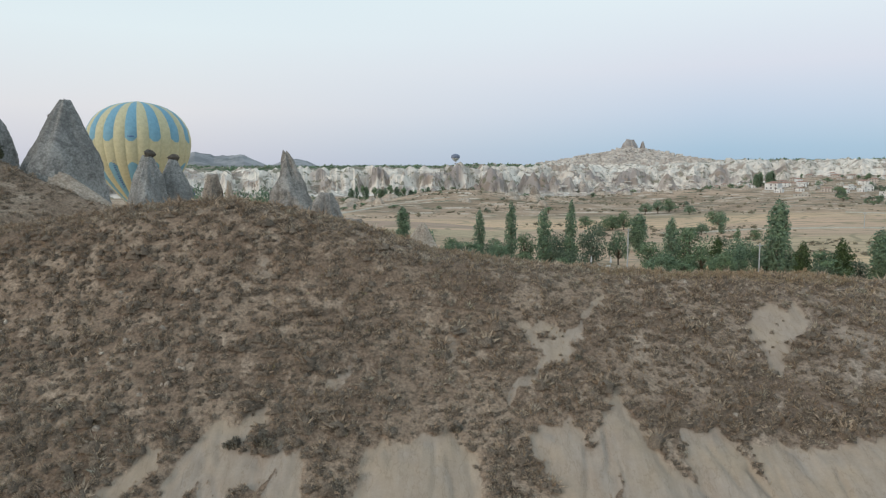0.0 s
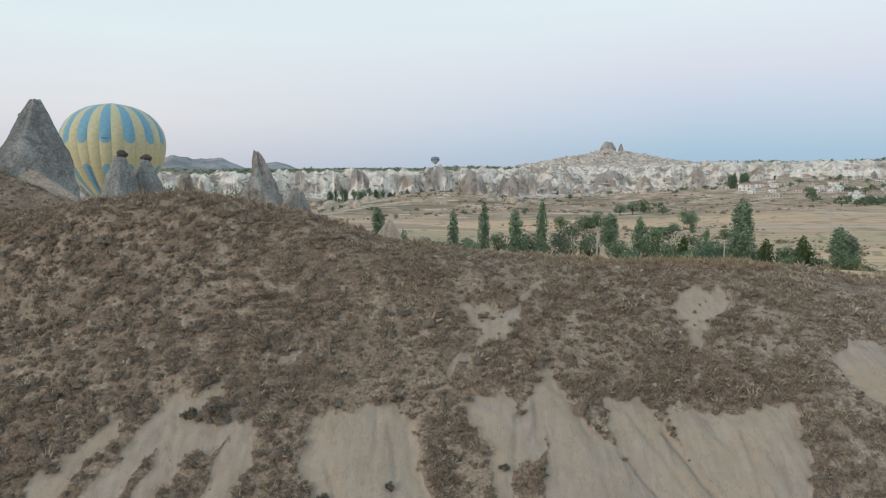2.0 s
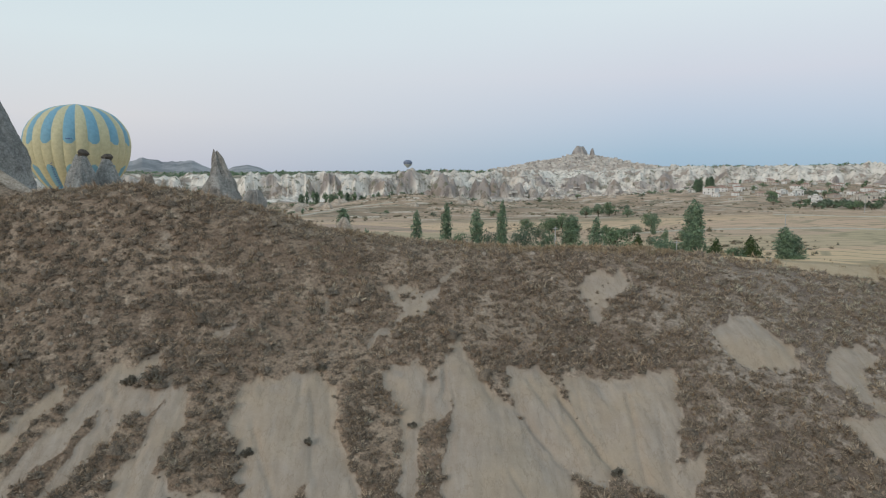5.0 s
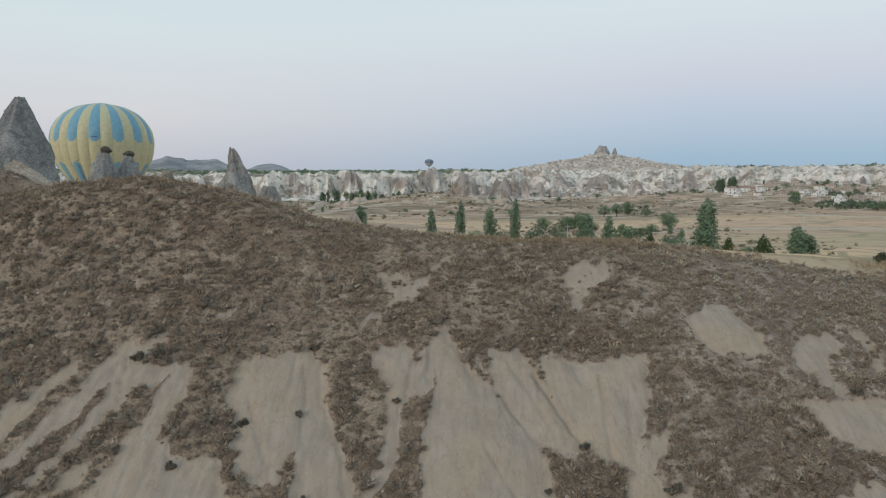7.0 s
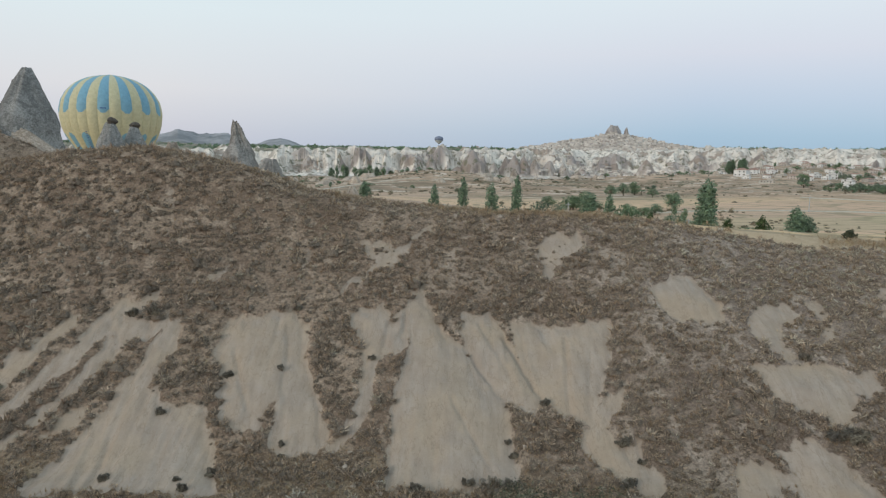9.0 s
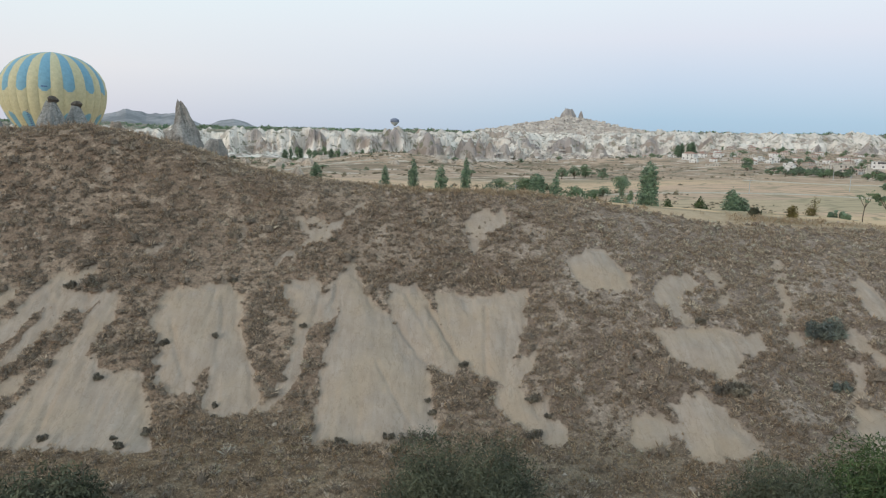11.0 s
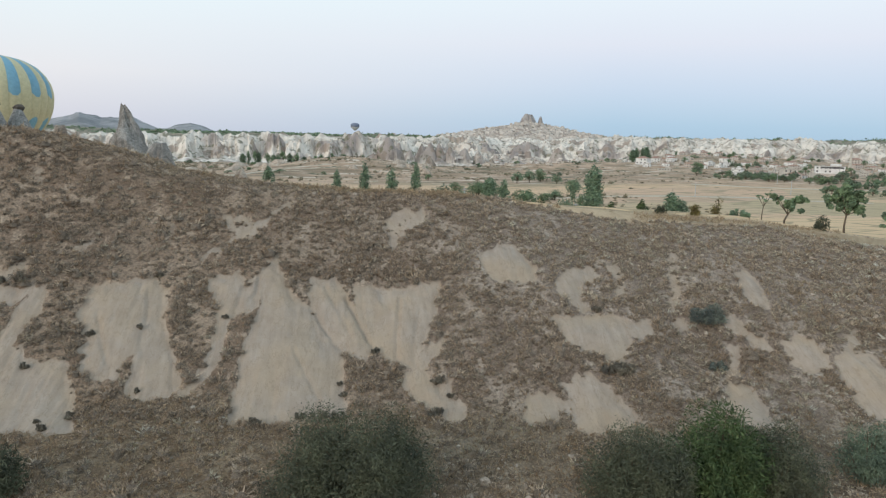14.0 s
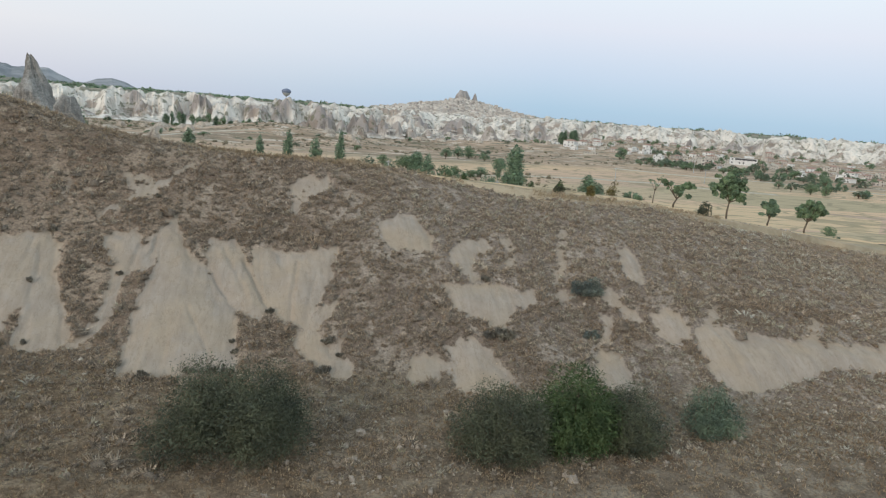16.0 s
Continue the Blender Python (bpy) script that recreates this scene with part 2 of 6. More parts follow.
def laid_bare(x, y):
    """0 under scrub to 1 on naked tuff, and how many metres inside its slip a place lies."""
    x, y = np.broadcast_arrays(np.asarray(x, dtype=float), np.asarray(y, dtype=float))
    shape = x.shape
    x, y = x.ravel(), y.ravel()
    best, deep = np.zeros(x.shape), np.zeros(x.shape)
    near = np.flatnonzero((x > -20) & (x < 78) & (y > 13) & (y < 44))
    if near.size:
        px, py = x[near], y[near]
        wx = px + 0.26 * fbm(px * 0.7, py * 0.7, 3, 5) + 0.24 * fbm(px * 2.2, py * 2.2, 3, 15)
        wy = py + 0.26 * fbm(px * 0.7 + 40, py * 0.7, 3, 6) + 0.24 * fbm(px * 2.2 + 9, py * 2.2, 3, 16)
        wy = wy + 0.26 * value_noise(px * 1.25, py * 0.1, 17) + 0.34 * value_noise(px * 2.9, py * 0.1, 18)
        found, inner = np.zeros(near.shape), np.zeros(near.shape)
        for x0, y0, w0, x1, y1, w1, much in SLIPS:
            dx, dy = x1 - x0, y1 - y0
            u = np.clip(((wx - x0) * dx + (wy - y0) * dy) / (dx * dx + dy * dy + 1e-6), 0, 1)
            d = np.hypot(wx - x0 - u * dx, wy - y0 - u * dy) - (w0 + (w1 - w0) * u)
            found = np.maximum(found, much * (1 - step(-0.2, 0.2, d)))
        for much, outline in PATCHES:
            low, high = outline.min(0) - 0.5, outline.max(0) + 0.5
            k = np.flatnonzero((wx > low[0]) & (wx < high[0]) & (wy > low[1]) & (wy < high[1]))
            if not k.size:
                continue
            d = depth_inside(wx[k], wy[k], outline)
            edge = step(-0.3, 0.26, d)
            if much > 0:
                found[k] = np.maximum(found[k], much * edge)
                inner[k] = np.maximum(inner[k], d) if much > 0.8 else inner[k]
            else:
                found[k] *= 1 + much * edge
        best[near], deep[near] = found, inner
    return best.reshape(shape), deep.reshape(shape)


def bareness(x, y):
    """0 under scrub, 1 on naked tuff."""
    return laid_bare(x, y)[0]


CREASES = []


def crease_line(*numbers):
    """A rain-cut line down a bare fan: x, y at its head; x, y at its foot; depth."""
    CREASES.append(numbers)


crease_line(11.2, 30.2, 14.0, 25.9, 0.30)
crease_line(13.9, 30.6, 16.0, 26.0, 0.26)
crease_line(12.4, 31.6, 14.4, 27.2, 0.12)
crease_line(17.8, 30.4, 17.3, 25.6, 0.20)
crease_line(19.2, 29.5, 18.4, 25.8, 0.09)
crease_line(10.5, 26.1, 12.8, 21.4, 0.13)
crease_line(9.4, 24.6, 9.6, 21.4, 0.06)
crease_line(0.3, 30.5, 0.7, 26.5, 0.12)
crease_line(0.7, 26.5, 1.4, 23.6, 0.08)
crease_line(-2.7, 28.6, -1.0, 25.2, 0.2)
crease_line(6.6, 31.2, 6.3, 29.6, 0.16)
crease_line(7.6, 32.2, 7.4, 30.2, 0.2)
crease_line(-5.2, 24.6, -4.6, 20.6, 0.08)
crease_line(-8.0, 24.0, -7.4, 20.4, 0.08)


def rain_cuts(x, y):
    wx = x + 0.16 * fbm(x * 1.1, y * 1.1, 3, 27)
    deep = np.zeros(np.broadcast(x, y).shape)
    for x0, y0, x1, y1, much in CREASES:
        dx, dy = x1 - x0, y1 - y0
        u = ((wx - x0) * dx + (y - y0) * dy) / (dx * dx + dy * dy)
        d = np.hypot(wx - x0 - np.clip(u, 0, 1) * dx, y - y0 - np.clip(u, 0, 1) * dy)
        deep = np.maximum(deep, much * np.exp(-(d / 0.16) ** 2))
    return deep


def field_height(x, y):
    """The farmed valley behind the hill, falling gently to the village."""
    d = np.hypot(x * 0.8, y)
    base = np.interp(d, (0, 46, 60, 90, 130, 190, 300, 350, 450, 700, 1300, 6000), (9, 8, 5.5, 1.5, -4, -9, -8.8, -7.5, -6.5, -9, -20, -45))
    base = base + np.interp(x, (36, 60, 70, 92), (0, 1, 0.85, 0.1)) * np.interp(d, (46, 60, 78, 95, 130, 180), (1.3, 2.7, 3.8, 3.3, 4, 0))
    left = np.interp(x, (-400, -80, -20, 20, 60), (9, 9, 7, 1.5, 0)) * np.interp(d, (60, 130, 220, 420), (0.6, 1, 0.7, 0))
    bearing = np.degrees(np.arctan2(x, np.maximum(y, 1)))
    right = step(13, 31, bearing) * np.interp(d, (190, 300, 460, 640, 830, 1000, 1150, 1500, 2500), (0, 3, 3, 9, 20, 30, 36, 30, 0)) * np.interp(bearing, (29, 38), (1, 0.72))
    rise_a = 13 * np.exp(-((x - 15) / 64) ** 2 - ((y - 640) / 90) ** 2)
    rise_b = 9 * np.exp(-((x - 215) / 110) ** 2 - ((y - 700) / 70) ** 2)
    left = left + right + rise_a + rise_b
    return base + left + 0.35 * fbm(x / 23, y / 23, 3, 3) + 1.5 * fbm(x / 140, y / 140, 2, 4) * step(60, 250, d)


def height(x, y):
    toe_y = np.interp(x, (-60, 5, 14, 28, 45, 90), (21, 22.3, 21.3, 19.3, 15.6, 9.5))
    toe_z = np.interp(x, (-60, 5, 14, 28, 45, 90), (0, -0.8, -1.2, -1.5, -1.6, -2.2))
    crest_y = np.interp(x, (-60, -10, 15, 40, 70, 120), (46, 44.5, 43, 42.5, 41.5, 36))
    crest_z = np.interp(x, CREST_X, CREST_Z)
    u = (y - toe_y) / (crest_y - toe_y)
    bulge = np.interp(x, (-8, 8, 17, 29, 38, 45, 70), (0.03, 0.03, -0.01, 0.07, 0.06, 0.11, 0.13))
    over = 0.4
    face = toe_z + (crest_z + over - toe_z) * (u + bulge * np.sin(np.pi * np.clip(u, 0, 1)))
    shoulder = 1.5 * (1 - step(-4, 10, x)) * np.exp(-((u - 0.86) / 0.16) ** 2)
    gully = 1.0 * np.exp(-((x - 41) / 5) ** 2 - ((u - 0.22) / 0.13) ** 2)
    swell = 0.32 * fbm(x / 6, y / 9, 4, 1) * step(-0.05, 0.15, u)
    face = face + swell + shoulder - gully
    back = crest_z + over - np.interp(x, (-30, 0, 25, 50), (0.32, 0.24, 0.22, 0.20)) * np.maximum(y - crest_y - np.interp(x, (26, 40), (0, 4.5)), np.minimum(y - crest_y, 0))
    hill = smooth_min(face, back, 2.2)
    knoll = 14.2 + 0.33 * np.clip(-27 - x, -30, 26) + 0.13 * np.clip(-31 - x, 0, 22) - 0.30 * np.abs(y - 60) + 0.3 * fbm(x / 5, y / 5, 3, 8)
    hill = smooth_max(hill, knoll, 1.0)
    floor_z = toe_z - 0.06 * (toe_y - y) + 0.18 * fbm(x / 4, y / 4, 3, 2)
    land = smooth_max(hill, floor_z, 1.3)
    far = field_height(x, y)
    rear = smooth_max(np.where(y > crest_y, hill, -99.0), far, 1.2)
    land = np.where(y > crest_y, rear, land)
    near = np.exp(-((x - 20) / 140) ** 4)
    bare, inner = laid_bare(x, y)
    bare = bare * (u < 1.0)
    run = x + 0.18 * (y - 30) * np.sin(x * 0.45)
    rills = np.abs(value_noise(run * 0.8, y * 0.09, 21)) + 0.5 * np.abs(value_noise(run * 2.1, y * 0.16, 22))
    crease = np.exp(-(value_noise(run * 0.55 + 3, y * 0.07, 23) / 0.07) ** 2) + 0.6 * np.exp(-(value_noise(run * 1.2, y * 0.1, 24) / 0.08) ** 2)
    land = land - bare * (0.24 - 0.5 * (1 - np.exp(-np.maximum(inner, 0) / 1.5)) + 0.09 * (0.6 - rills) + 0.05 * crease + 0.02 * fbm(x * 1.3, y * 1.3, 3, 25) + 0.8 * rain_cuts(x, y))
    return np.where(y > crest_y, land, land * near + (1 - near) * (-2))


# ---- materials ----
def material(name, rough=0.9):
    m = bpy.data.materials.new(name)
    m.use_nodes = True
    n = m.node_tree.nodes
    shader = n["Principled BSDF"]
    shader.inputs["Roughness"].default_value = rough
    shader.inputs["Specular IOR Level"].default_value = 0.2
    return m, n, m.node_tree.links, shader


def noise_node(n, l, scale, detail=5.0, rough=0.55, stretch=None):
    at = n.new("ShaderNodeTexCoord")
    tex = n.new("ShaderNodeTexNoise")
    tex.inputs["Scale"].default_value, tex.inputs["Detail"].default_value, tex.inputs["Roughness"].default_value = scale, detail, rough
    if stretch:
        mapping = n.new("ShaderNodeMapping")
        mapping.inputs["Scale"].default_value = stretch
        l.new(at.outputs["Object"], mapping.inputs["Vector"])
        l.new(mapping.outputs[0], tex.inputs["Vector"])
    else:
        l.new(at.outputs["Object"], tex.inputs["Vector"])
    return tex.outputs["Fac"]


def ramp_node(n, l, value, stops):
    r = n.new("ShaderNodeValToRGB")
    while len(r.color_ramp.elements) < len(stops):
        r.color_ramp.elements.new(0.5)
    for e, (place, colour) in zip(r.color_ramp.elements, stops):
        e.position, e.color = place, (*colour, 1)
    l.new(value, r.inputs[0])
    return r.outputs[0]


def mixed(n, l, factor, a, b, kind="MIX"):
    m = n.new("ShaderNodeMix")
    m.data_type, m.blend_type = "RGBA", kind
    for socket, value in ((m.inputs["Factor"], factor), (m.inputs["A"], a), (m.inputs["B"], b)):
        if isinstance(value, (int, float)):
            socket.default_value = value
        elif isinstance(value, tuple):
            socket.default_value = (*value, 1)
        else:
            l.new(value, socket)
    return m.outputs["Result"]


def bumped(n, l, shader, value, strength, distance):
    b = n.new("ShaderNodeBump")
    b.inputs["Strength"].default_value, b.inputs["Distance"].default_value = strength, distance
    l.new(value, b.inputs["Height"])
    l.new(b.outputs[0], shader.inputs["Normal"])


def attribute(n, name):
    a = n.new("ShaderNodeAttribute")
    a.attribute_name = name
    return a.outputs["Fac"]


def grainy(name, dark, light, scale, rough=0.9, bump=0.3, distance=0.05, stretch=None):
    """A plain surface with a broad stain and a fine grain."""
    m, n, l, shader = material(name, rough)
    broad = ramp_node(n, l, noise_node(n, l, scale, 6, 0.6, stretch), ((0.38, dark), (0.62, light)))
    fine = noise_node(n, l, scale * 9, 4, 0.7)
    shade = ramp_node(n, l, fine, ((0.25, (0.7, 0.7, 0.7)), (0.75, (1.15, 1.15, 1.15))))
    l.new(mixed(n, l, 0.6, broad, shade, "MULTIPLY"), shader.inputs["Base Color"])
    bumped(n, l, shader, fine, bump, distance)
    return m


def foliage(name, dark, light):
    """Leaves that vary one by one."""
    m, n, l, shader = material(name, 0.7)
    info = n.new("ShaderNodeNewGeometry")
    colour = ramp_node(n, l, info.outputs["Random Per Island"], ((0.0, dark), (1.0, light)))
    # noise patches vary the tone and paint in shadowed gaps between clumps
    patch = noise_node(n, l, 0.9, 2)
    shade = ramp_node(n, l, patch, ((0.36, (0.55, 0.55, 0.56)), (0.64, (1.35, 1.28, 1.1))))
    l.new(mixed(n, l, 0.85, colour, shade, "MULTIPLY"), shader.inputs["Base Color"])
    return m


def ground_material():
    m, n, l, shader = material("soil_and_fields", 0.95)
    wild = attribute(n, "wild")
    ragged = n.new("ShaderNodeMath")
    ragged.operation = "MULTIPLY_ADD"
    ragged.inputs[1].default_value = 0.9
    l.new(noise_node(n, l, 2.6, 7, 0.72), ragged.inputs[0])
    l.new(attribute(n, "bare"), ragged.inputs[2])
    bare = ramp_node(n, l, ragged.outputs[0], ((0.80, (0, 0, 0)), (1.0, (1, 1, 1))))
    low, track, mid = attribute(n, "low"), attribute(n, "track"), attribute(n, "mid")
    # naked tuff: warm cream, streaked and cracked down the slope
    streak = noise_node(n, l, 1.0, 8, 0.65, (2.2, 0.3, 0.6))
    tuff = ramp_node(n, l, streak, ((0.36, (0.338, 0.273, 0.218)), (0.5, (0.367, 0.301, 0.243)), (0.64, (0.398, 0.331, 0.272))))
    stain = noise_node(n, l, 0.3, 6, 0.6)
    tuff = mixed(n, l, ramp_node(n, l, stain, ((0.42, (0, 0, 0)), (0.62, (0.7, 0.7, 0.7)))), tuff, (0.395, 0.308, 0.222))
    crust = noise_node(n, l, 0.9, 9, 0.68)
    tuff = mixed(n, l, 0.9, tuff, ramp_node(n, l, crust, ((0.36, (0.93, 0.928, 0.925)), (0.5, (1.0, 1.0, 1.0)), (0.62, (1.06, 1.058, 1.055)))), "MULTIPLY")
    vein = noise_node(n, l, 0.75, 6, 0.6, (1.7, 0.45, 0.9))
    tuff = mixed(n, l, ramp_node(n, l, vein, ((0.485, (0, 0, 0)), (0.497, (0.55, 0.55, 0.55)), (0.503, (0.55, 0.55, 0.55)), (0.515, (0, 0, 0)))), tuff, (0.27, 0.21, 0.155))
    crumbs = noise_node(n, l, 9.0, 5, 0.7)
    tuff = mixed(n, l, 0.8, tuff, ramp_node(n, l, crumbs, ((0.3, (0.90, 0.895, 0.89)), (0.7, (1.06, 1.06, 1.06)))), "MULTIPLY")
    # litter and thin soil under the scrub
    broad = noise_node(n, l, 0.3, 7, 0.62)
    litter = ramp_node(n, l, broad, ((0.38, (0.225, 0.170, 0.130)), (0.5, (0.295, 0.228, 0.176)), (0.62, (0.385, 0.308, 0.242))))
    tawny = ramp_node(n, l, noise_node(n, l, 0.5, 6, 0.65), ((0.38, (0.165, 0.120, 0.082)), (0.5, (0.245, 0.185, 0.130)), (0.62, (0.36, 0.29, 0.21))))
    worn = noise_node(n, l, 0.85, 5, 0.6, (1.0, 0.55, 0.8))
    litter = mixed(n, l, ramp_node(n, l, worn, ((0.53, (0, 0, 0)), (0.62, (0.8, 0.8, 0.8)))), litter, (0.47, 0.385, 0.31))
    litter = mixed(n, l, low, litter, tawny)
    litter = mixed(n, l, 1.0, litter, mixed(n, l, attribute(n, "rust"), (0.885, 0.905, 0.935), (0.945, 0.897, 0.845)), "MULTIPLY")
    pebbles = noise_node(n, l, 6.0, 6, 0.75)
    litter = mixed(n, l, 0.9, litter, ramp_node(n, l, pebbles, ((0.38, (0.55, 0.53, 0.51)), (0.5, (0.97, 0.97, 0.97)), (0.62, (1.4, 1.37, 1.33)))), "MULTIPLY")
    slope = mixed(n, l, bare, litter, tuff)
    # stubble, fallow and grazed strips
    at = n.new("ShaderNodeTexCoord")
    mapping = n.new("ShaderNodeMapping")
    mapping.inputs["Scale"].default_value = (0.0075, 0.021, 0)
    mapping.inputs["Rotation"].default_value = (0, 0, radians(12))
    l.new(at.outputs["Object"], mapping.inputs["Vector"])
    cells = n.new("ShaderNodeTexVoronoi")
    cells.inputs["Scale"].default_value = 1.0
    l.new(mapping.outputs[0], cells.inputs["Vector"])
    tone = n.new("ShaderNodeSeparateXYZ")
    l.new(cells.outputs["Color"], tone.inputs[0])
    strips = ramp_node(n, l, tone.outputs["X"], ((0.0, (0.69, 0.487, 0.302)), (0.2, (0.560, 0.375, 0.275)), (0.38, (0.70, 0.505, 0.310)), (0.5, (0.36, 0.27, 0.188)), (0.62, (0.665, 0.460, 0.325)), (0.78, (0.42, 0.35, 0.215)), (0.9, (0.42, 0.295, 0.225)), (1.0, (0.626, 0.435, 0.318))))
    furrow = noise_node(n, l, 0.5, 6, 0.7, (0.22, 1.4, 1))
    strips = mixed(n, l, 0.8, strips, ramp_node(n, l, furrow, ((0.36, (0.92, 0.915, 0.91)), (0.64, (1.06, 1.055, 1.05)))), "MULTIPLY")
    edge = n.new("ShaderNodeTexVoronoi")
    edge.feature = "DISTANCE_TO_EDGE"
    l.new(mapping.outputs[0], edge.inputs["Vector"])
    bank = ramp_node(n, l, edge.outputs["Distance"], ((0.0, (0.8, 0.8, 0.8)), (0.035, (0.6, 0.6, 0.6)), (0.05, (0, 0, 0))))
    strips = mixed(n, l, bank, strips, (0.29, 0.245, 0.155))
    weeds = noise_node(n, l, 0.05, 7, 0.65)
    strips = mixed(n, l, ramp_node(n, l, weeds, ((0.56, (0, 0, 0)), (0.64, (0.5, 0.5, 0.5)))), strips, (0.30, 0.25, 0.155))
    # rough grazing with pale outcrops farther out
    rough = ramp_node(n, l, noise_node(n, l, 0.022, 7, 0.68), ((0.40, (0.24, 0.18, 0.12)), (0.5, (0.36, 0.255, 0.175)), (0.60, (0.50, 0.355, 0.25))))
    chalk = noise_node(n, l, 0.035, 6, 0.7, (1, 2.2, 1))
    rough = mixed(n, l, ramp_node(n, l, chalk, ((0.555, (0, 0, 0)), (0.59, (0.95, 0.95, 0.95)))), rough, (0.62, 0.52, 0.42))
    copse = noise_node(n, l, 0.07, 5, 0.7)
    rough = mixed(n, l, ramp_node(n, l, copse, ((0.56, (0, 0, 0)), (0.60, (0.85, 0.85, 0.85)))), rough, (0.10, 0.115, 0.065))
    strips = mixed(n, l, mid, strips, rough)
    dust = ramp_node(n, l, noise_node(n, l, 1.2, 6, 0.7), ((0.38, (0.33, 0.262, 0.185)), (0.62, (0.46, 0.375, 0.27))))
    strips = mixed(n, l, track, strips, dust)
    l.new(mixed(n, l, wild, strips, slope), shader.inputs["Base Color"])
    cracks = noise_node(n, l, 1.6, 9, 0.7, (1.8, 0.4, 0.8))
    bumped(n, l, shader, mixed(n, l, bare, pebbles, mixed(n, l, 0.7, cracks, (0.5, 0.5, 0.5))), 0.8, 0.14)
    return m


MAT_GROUND = ground_material()


def rock_material(name, dark, light, lichen):
    m, n, l, shader = material(name, 0.95)
    broad = ramp_node(n, l, noise_node(n, l, 0.4, 8, 0.65, (1, 1, 0.4)), ((0.40, dark), (0.60, light)))
    spots = noise_node(n, l, 1.6, 6, 0.7)
    tone = mixed(n, l, ramp_node(n, l, spots, ((0.50, (0, 0, 0)), (0.58, (0.75, 0.75, 0.75)))), broad, lichen)
    fine = noise_node(n, l, 5.0, 6, 0.75)
    l.new(mixed(n, l, 0.8, tone, ramp_node(n, l, fine, ((0.4, (0.62, 0.61, 0.60)), (0.6, (1.25, 1.24, 1.22)))), "MULTIPLY"), shader.inputs["Base Color"])
    bumped(n, l, shader, fine, 0.8, 0.2)
    return m


MAT_ROCK = rock_material("weathered_tuff", (0.235, 0.234, 0.226), (0.400, 0.396, 0.380), (0.195, 0.194, 0.186))
MAT_BROWN_ROCK = rock_material("brown_tuff", (0.245, 0.205, 0.172), (0.41, 0.355, 0.30), (0.19, 0.162, 0.138))
MAT_SPIRE = rock_material("grey_brown_tuff", (0.265, 0.247, 0.228), (0.445, 0.420, 0.390), (0.210, 0.197, 0.182))
MAT_PALE_ROCK = rock_material("pale_tuff", (0.42, 0.345, 0.28), (0.58, 0.495, 0.41), (0.38, 0.31, 0.245))
MAT_CAP = grainy("dark_capstone", (0.09, 0.08, 0.07), (0.17, 0.145, 0.12), 0.8, 0.9, 0.6, 0.15)
MAT_BARK = grainy("bark", (0.10, 0.075, 0.05), (0.19, 0.15, 0.11), 3.0, 0.9, 0.5, 0.03)
MAT_POPLAR = foliage("poplar_leaves", (0.140, 0.218, 0.152), (0.215, 0.298, 0.205))
MAT_FRUIT = foliage("orchard_leaves", (0.130, 0.203, 0.128), (0.210, 0.288, 0.178))
MAT_DARK_LEAF = foliage("grey_green_leaves", (0.074, 0.086, 0.059), (0.130, 0.140, 0.098))
MAT_BLUE_LEAF = foliage("blue_grey_leaves", (0.105, 0.125, 0.115), (0.215, 0.245, 0.225))
MAT_HEATH = foliage("grey_brown_twigs", (0.135, 0.125, 0.105), (0.26, 0.235, 0.20))
MAT_BRIGHT_LEAF = foliage("fresh_green_leaves", (0.041, 0.075, 0.031), (0.110, 0.150, 0.069))
MAT_SILVER_LEAF = foliage("silvery_leaves", (0.09, 0.13, 0.095), (0.19, 0.245, 0.185))
MAT_DRY_LEAF = foliage("dry_leaves", (0.12, 0.10, 0.04), (0.24, 0.20, 0.08))


# ---- mesh helpers ----
def fast_mesh(name, verts, faces, mat=None, smooth=False, mats=None, slots=None):
    """A mesh from arrays: verts (n, 3), faces (m, 3 or 4)."""
    verts, faces = np.asarray(verts, dtype=np.float32), np.asarray(faces, dtype=np.int32)
    me = bpy.data.meshes.new(name)
    me.vertices.add(len(verts))
    me.vertices.foreach_set("co", verts.ravel())
    side = faces.shape[1]
    me.loops.add(faces.size)
    me.loops.foreach_set("vertex_index", faces.ravel())
    me.polygons.add(len(faces))
    me.polygons.foreach_set("loop_start", np.arange(0, faces.size, side, dtype=np.int32))
    for one in mats or ([mat] if mat else []):
        me.materials.append(one)
    if slots is not None:
        me.polygons.foreach_set("material_index", np.asarray(slots, dtype=np.int32))
    me.polygons.foreach_set("use_smooth", np.full(len(faces), smooth, dtype=bool))
    me.update(calc_edges=True)
    me.validate()
    return me


def float_attribute(me, name, values):
    me.attributes.new(name, "FLOAT", "POINT").data.foreach_set("value", np.asarray(values, dtype=np.float32))


def grid_faces(rows, columns, closed=False):
    i, j = np.meshgrid(np.arange(rows - 1), np.arange(columns if closed else columns - 1), indexing="ij")
    k = (j + 1) % columns
    return np.stack([i * columns + j, i * columns + k, (i + 1) * columns + k, (i + 1) * columns + j], -1).reshape(-1, 4)


def mesh_part(name, me, parent, label="", place=None):
    ob = new(name, me)
    ob.parent = parent
    if place is not None:
        ob.matrix_basis = place
    if label:
        tagged(ob, label)
    return ob


def part(name, bm, mat, parent, label="", place=None):
    me = bpy.data.meshes.new(name)
    bm.to_mesh(me)
    bm.free()
    me.materials.append(mat)
    return mesh_part(name, me, parent, label, place)


def ground_at(x, y):
    return float(height(np.array(float(x)), np.array(float(y))))


def rng(seed):
    return np.random.default_rng(seed)


# ---- the ground, one sheet to the horizon ----
def spread(start, stop, first, growth):
    out, at, gap = [], start, first
    while at < stop:
        gap *= growth
        at += gap
        out.append(at)
    return out


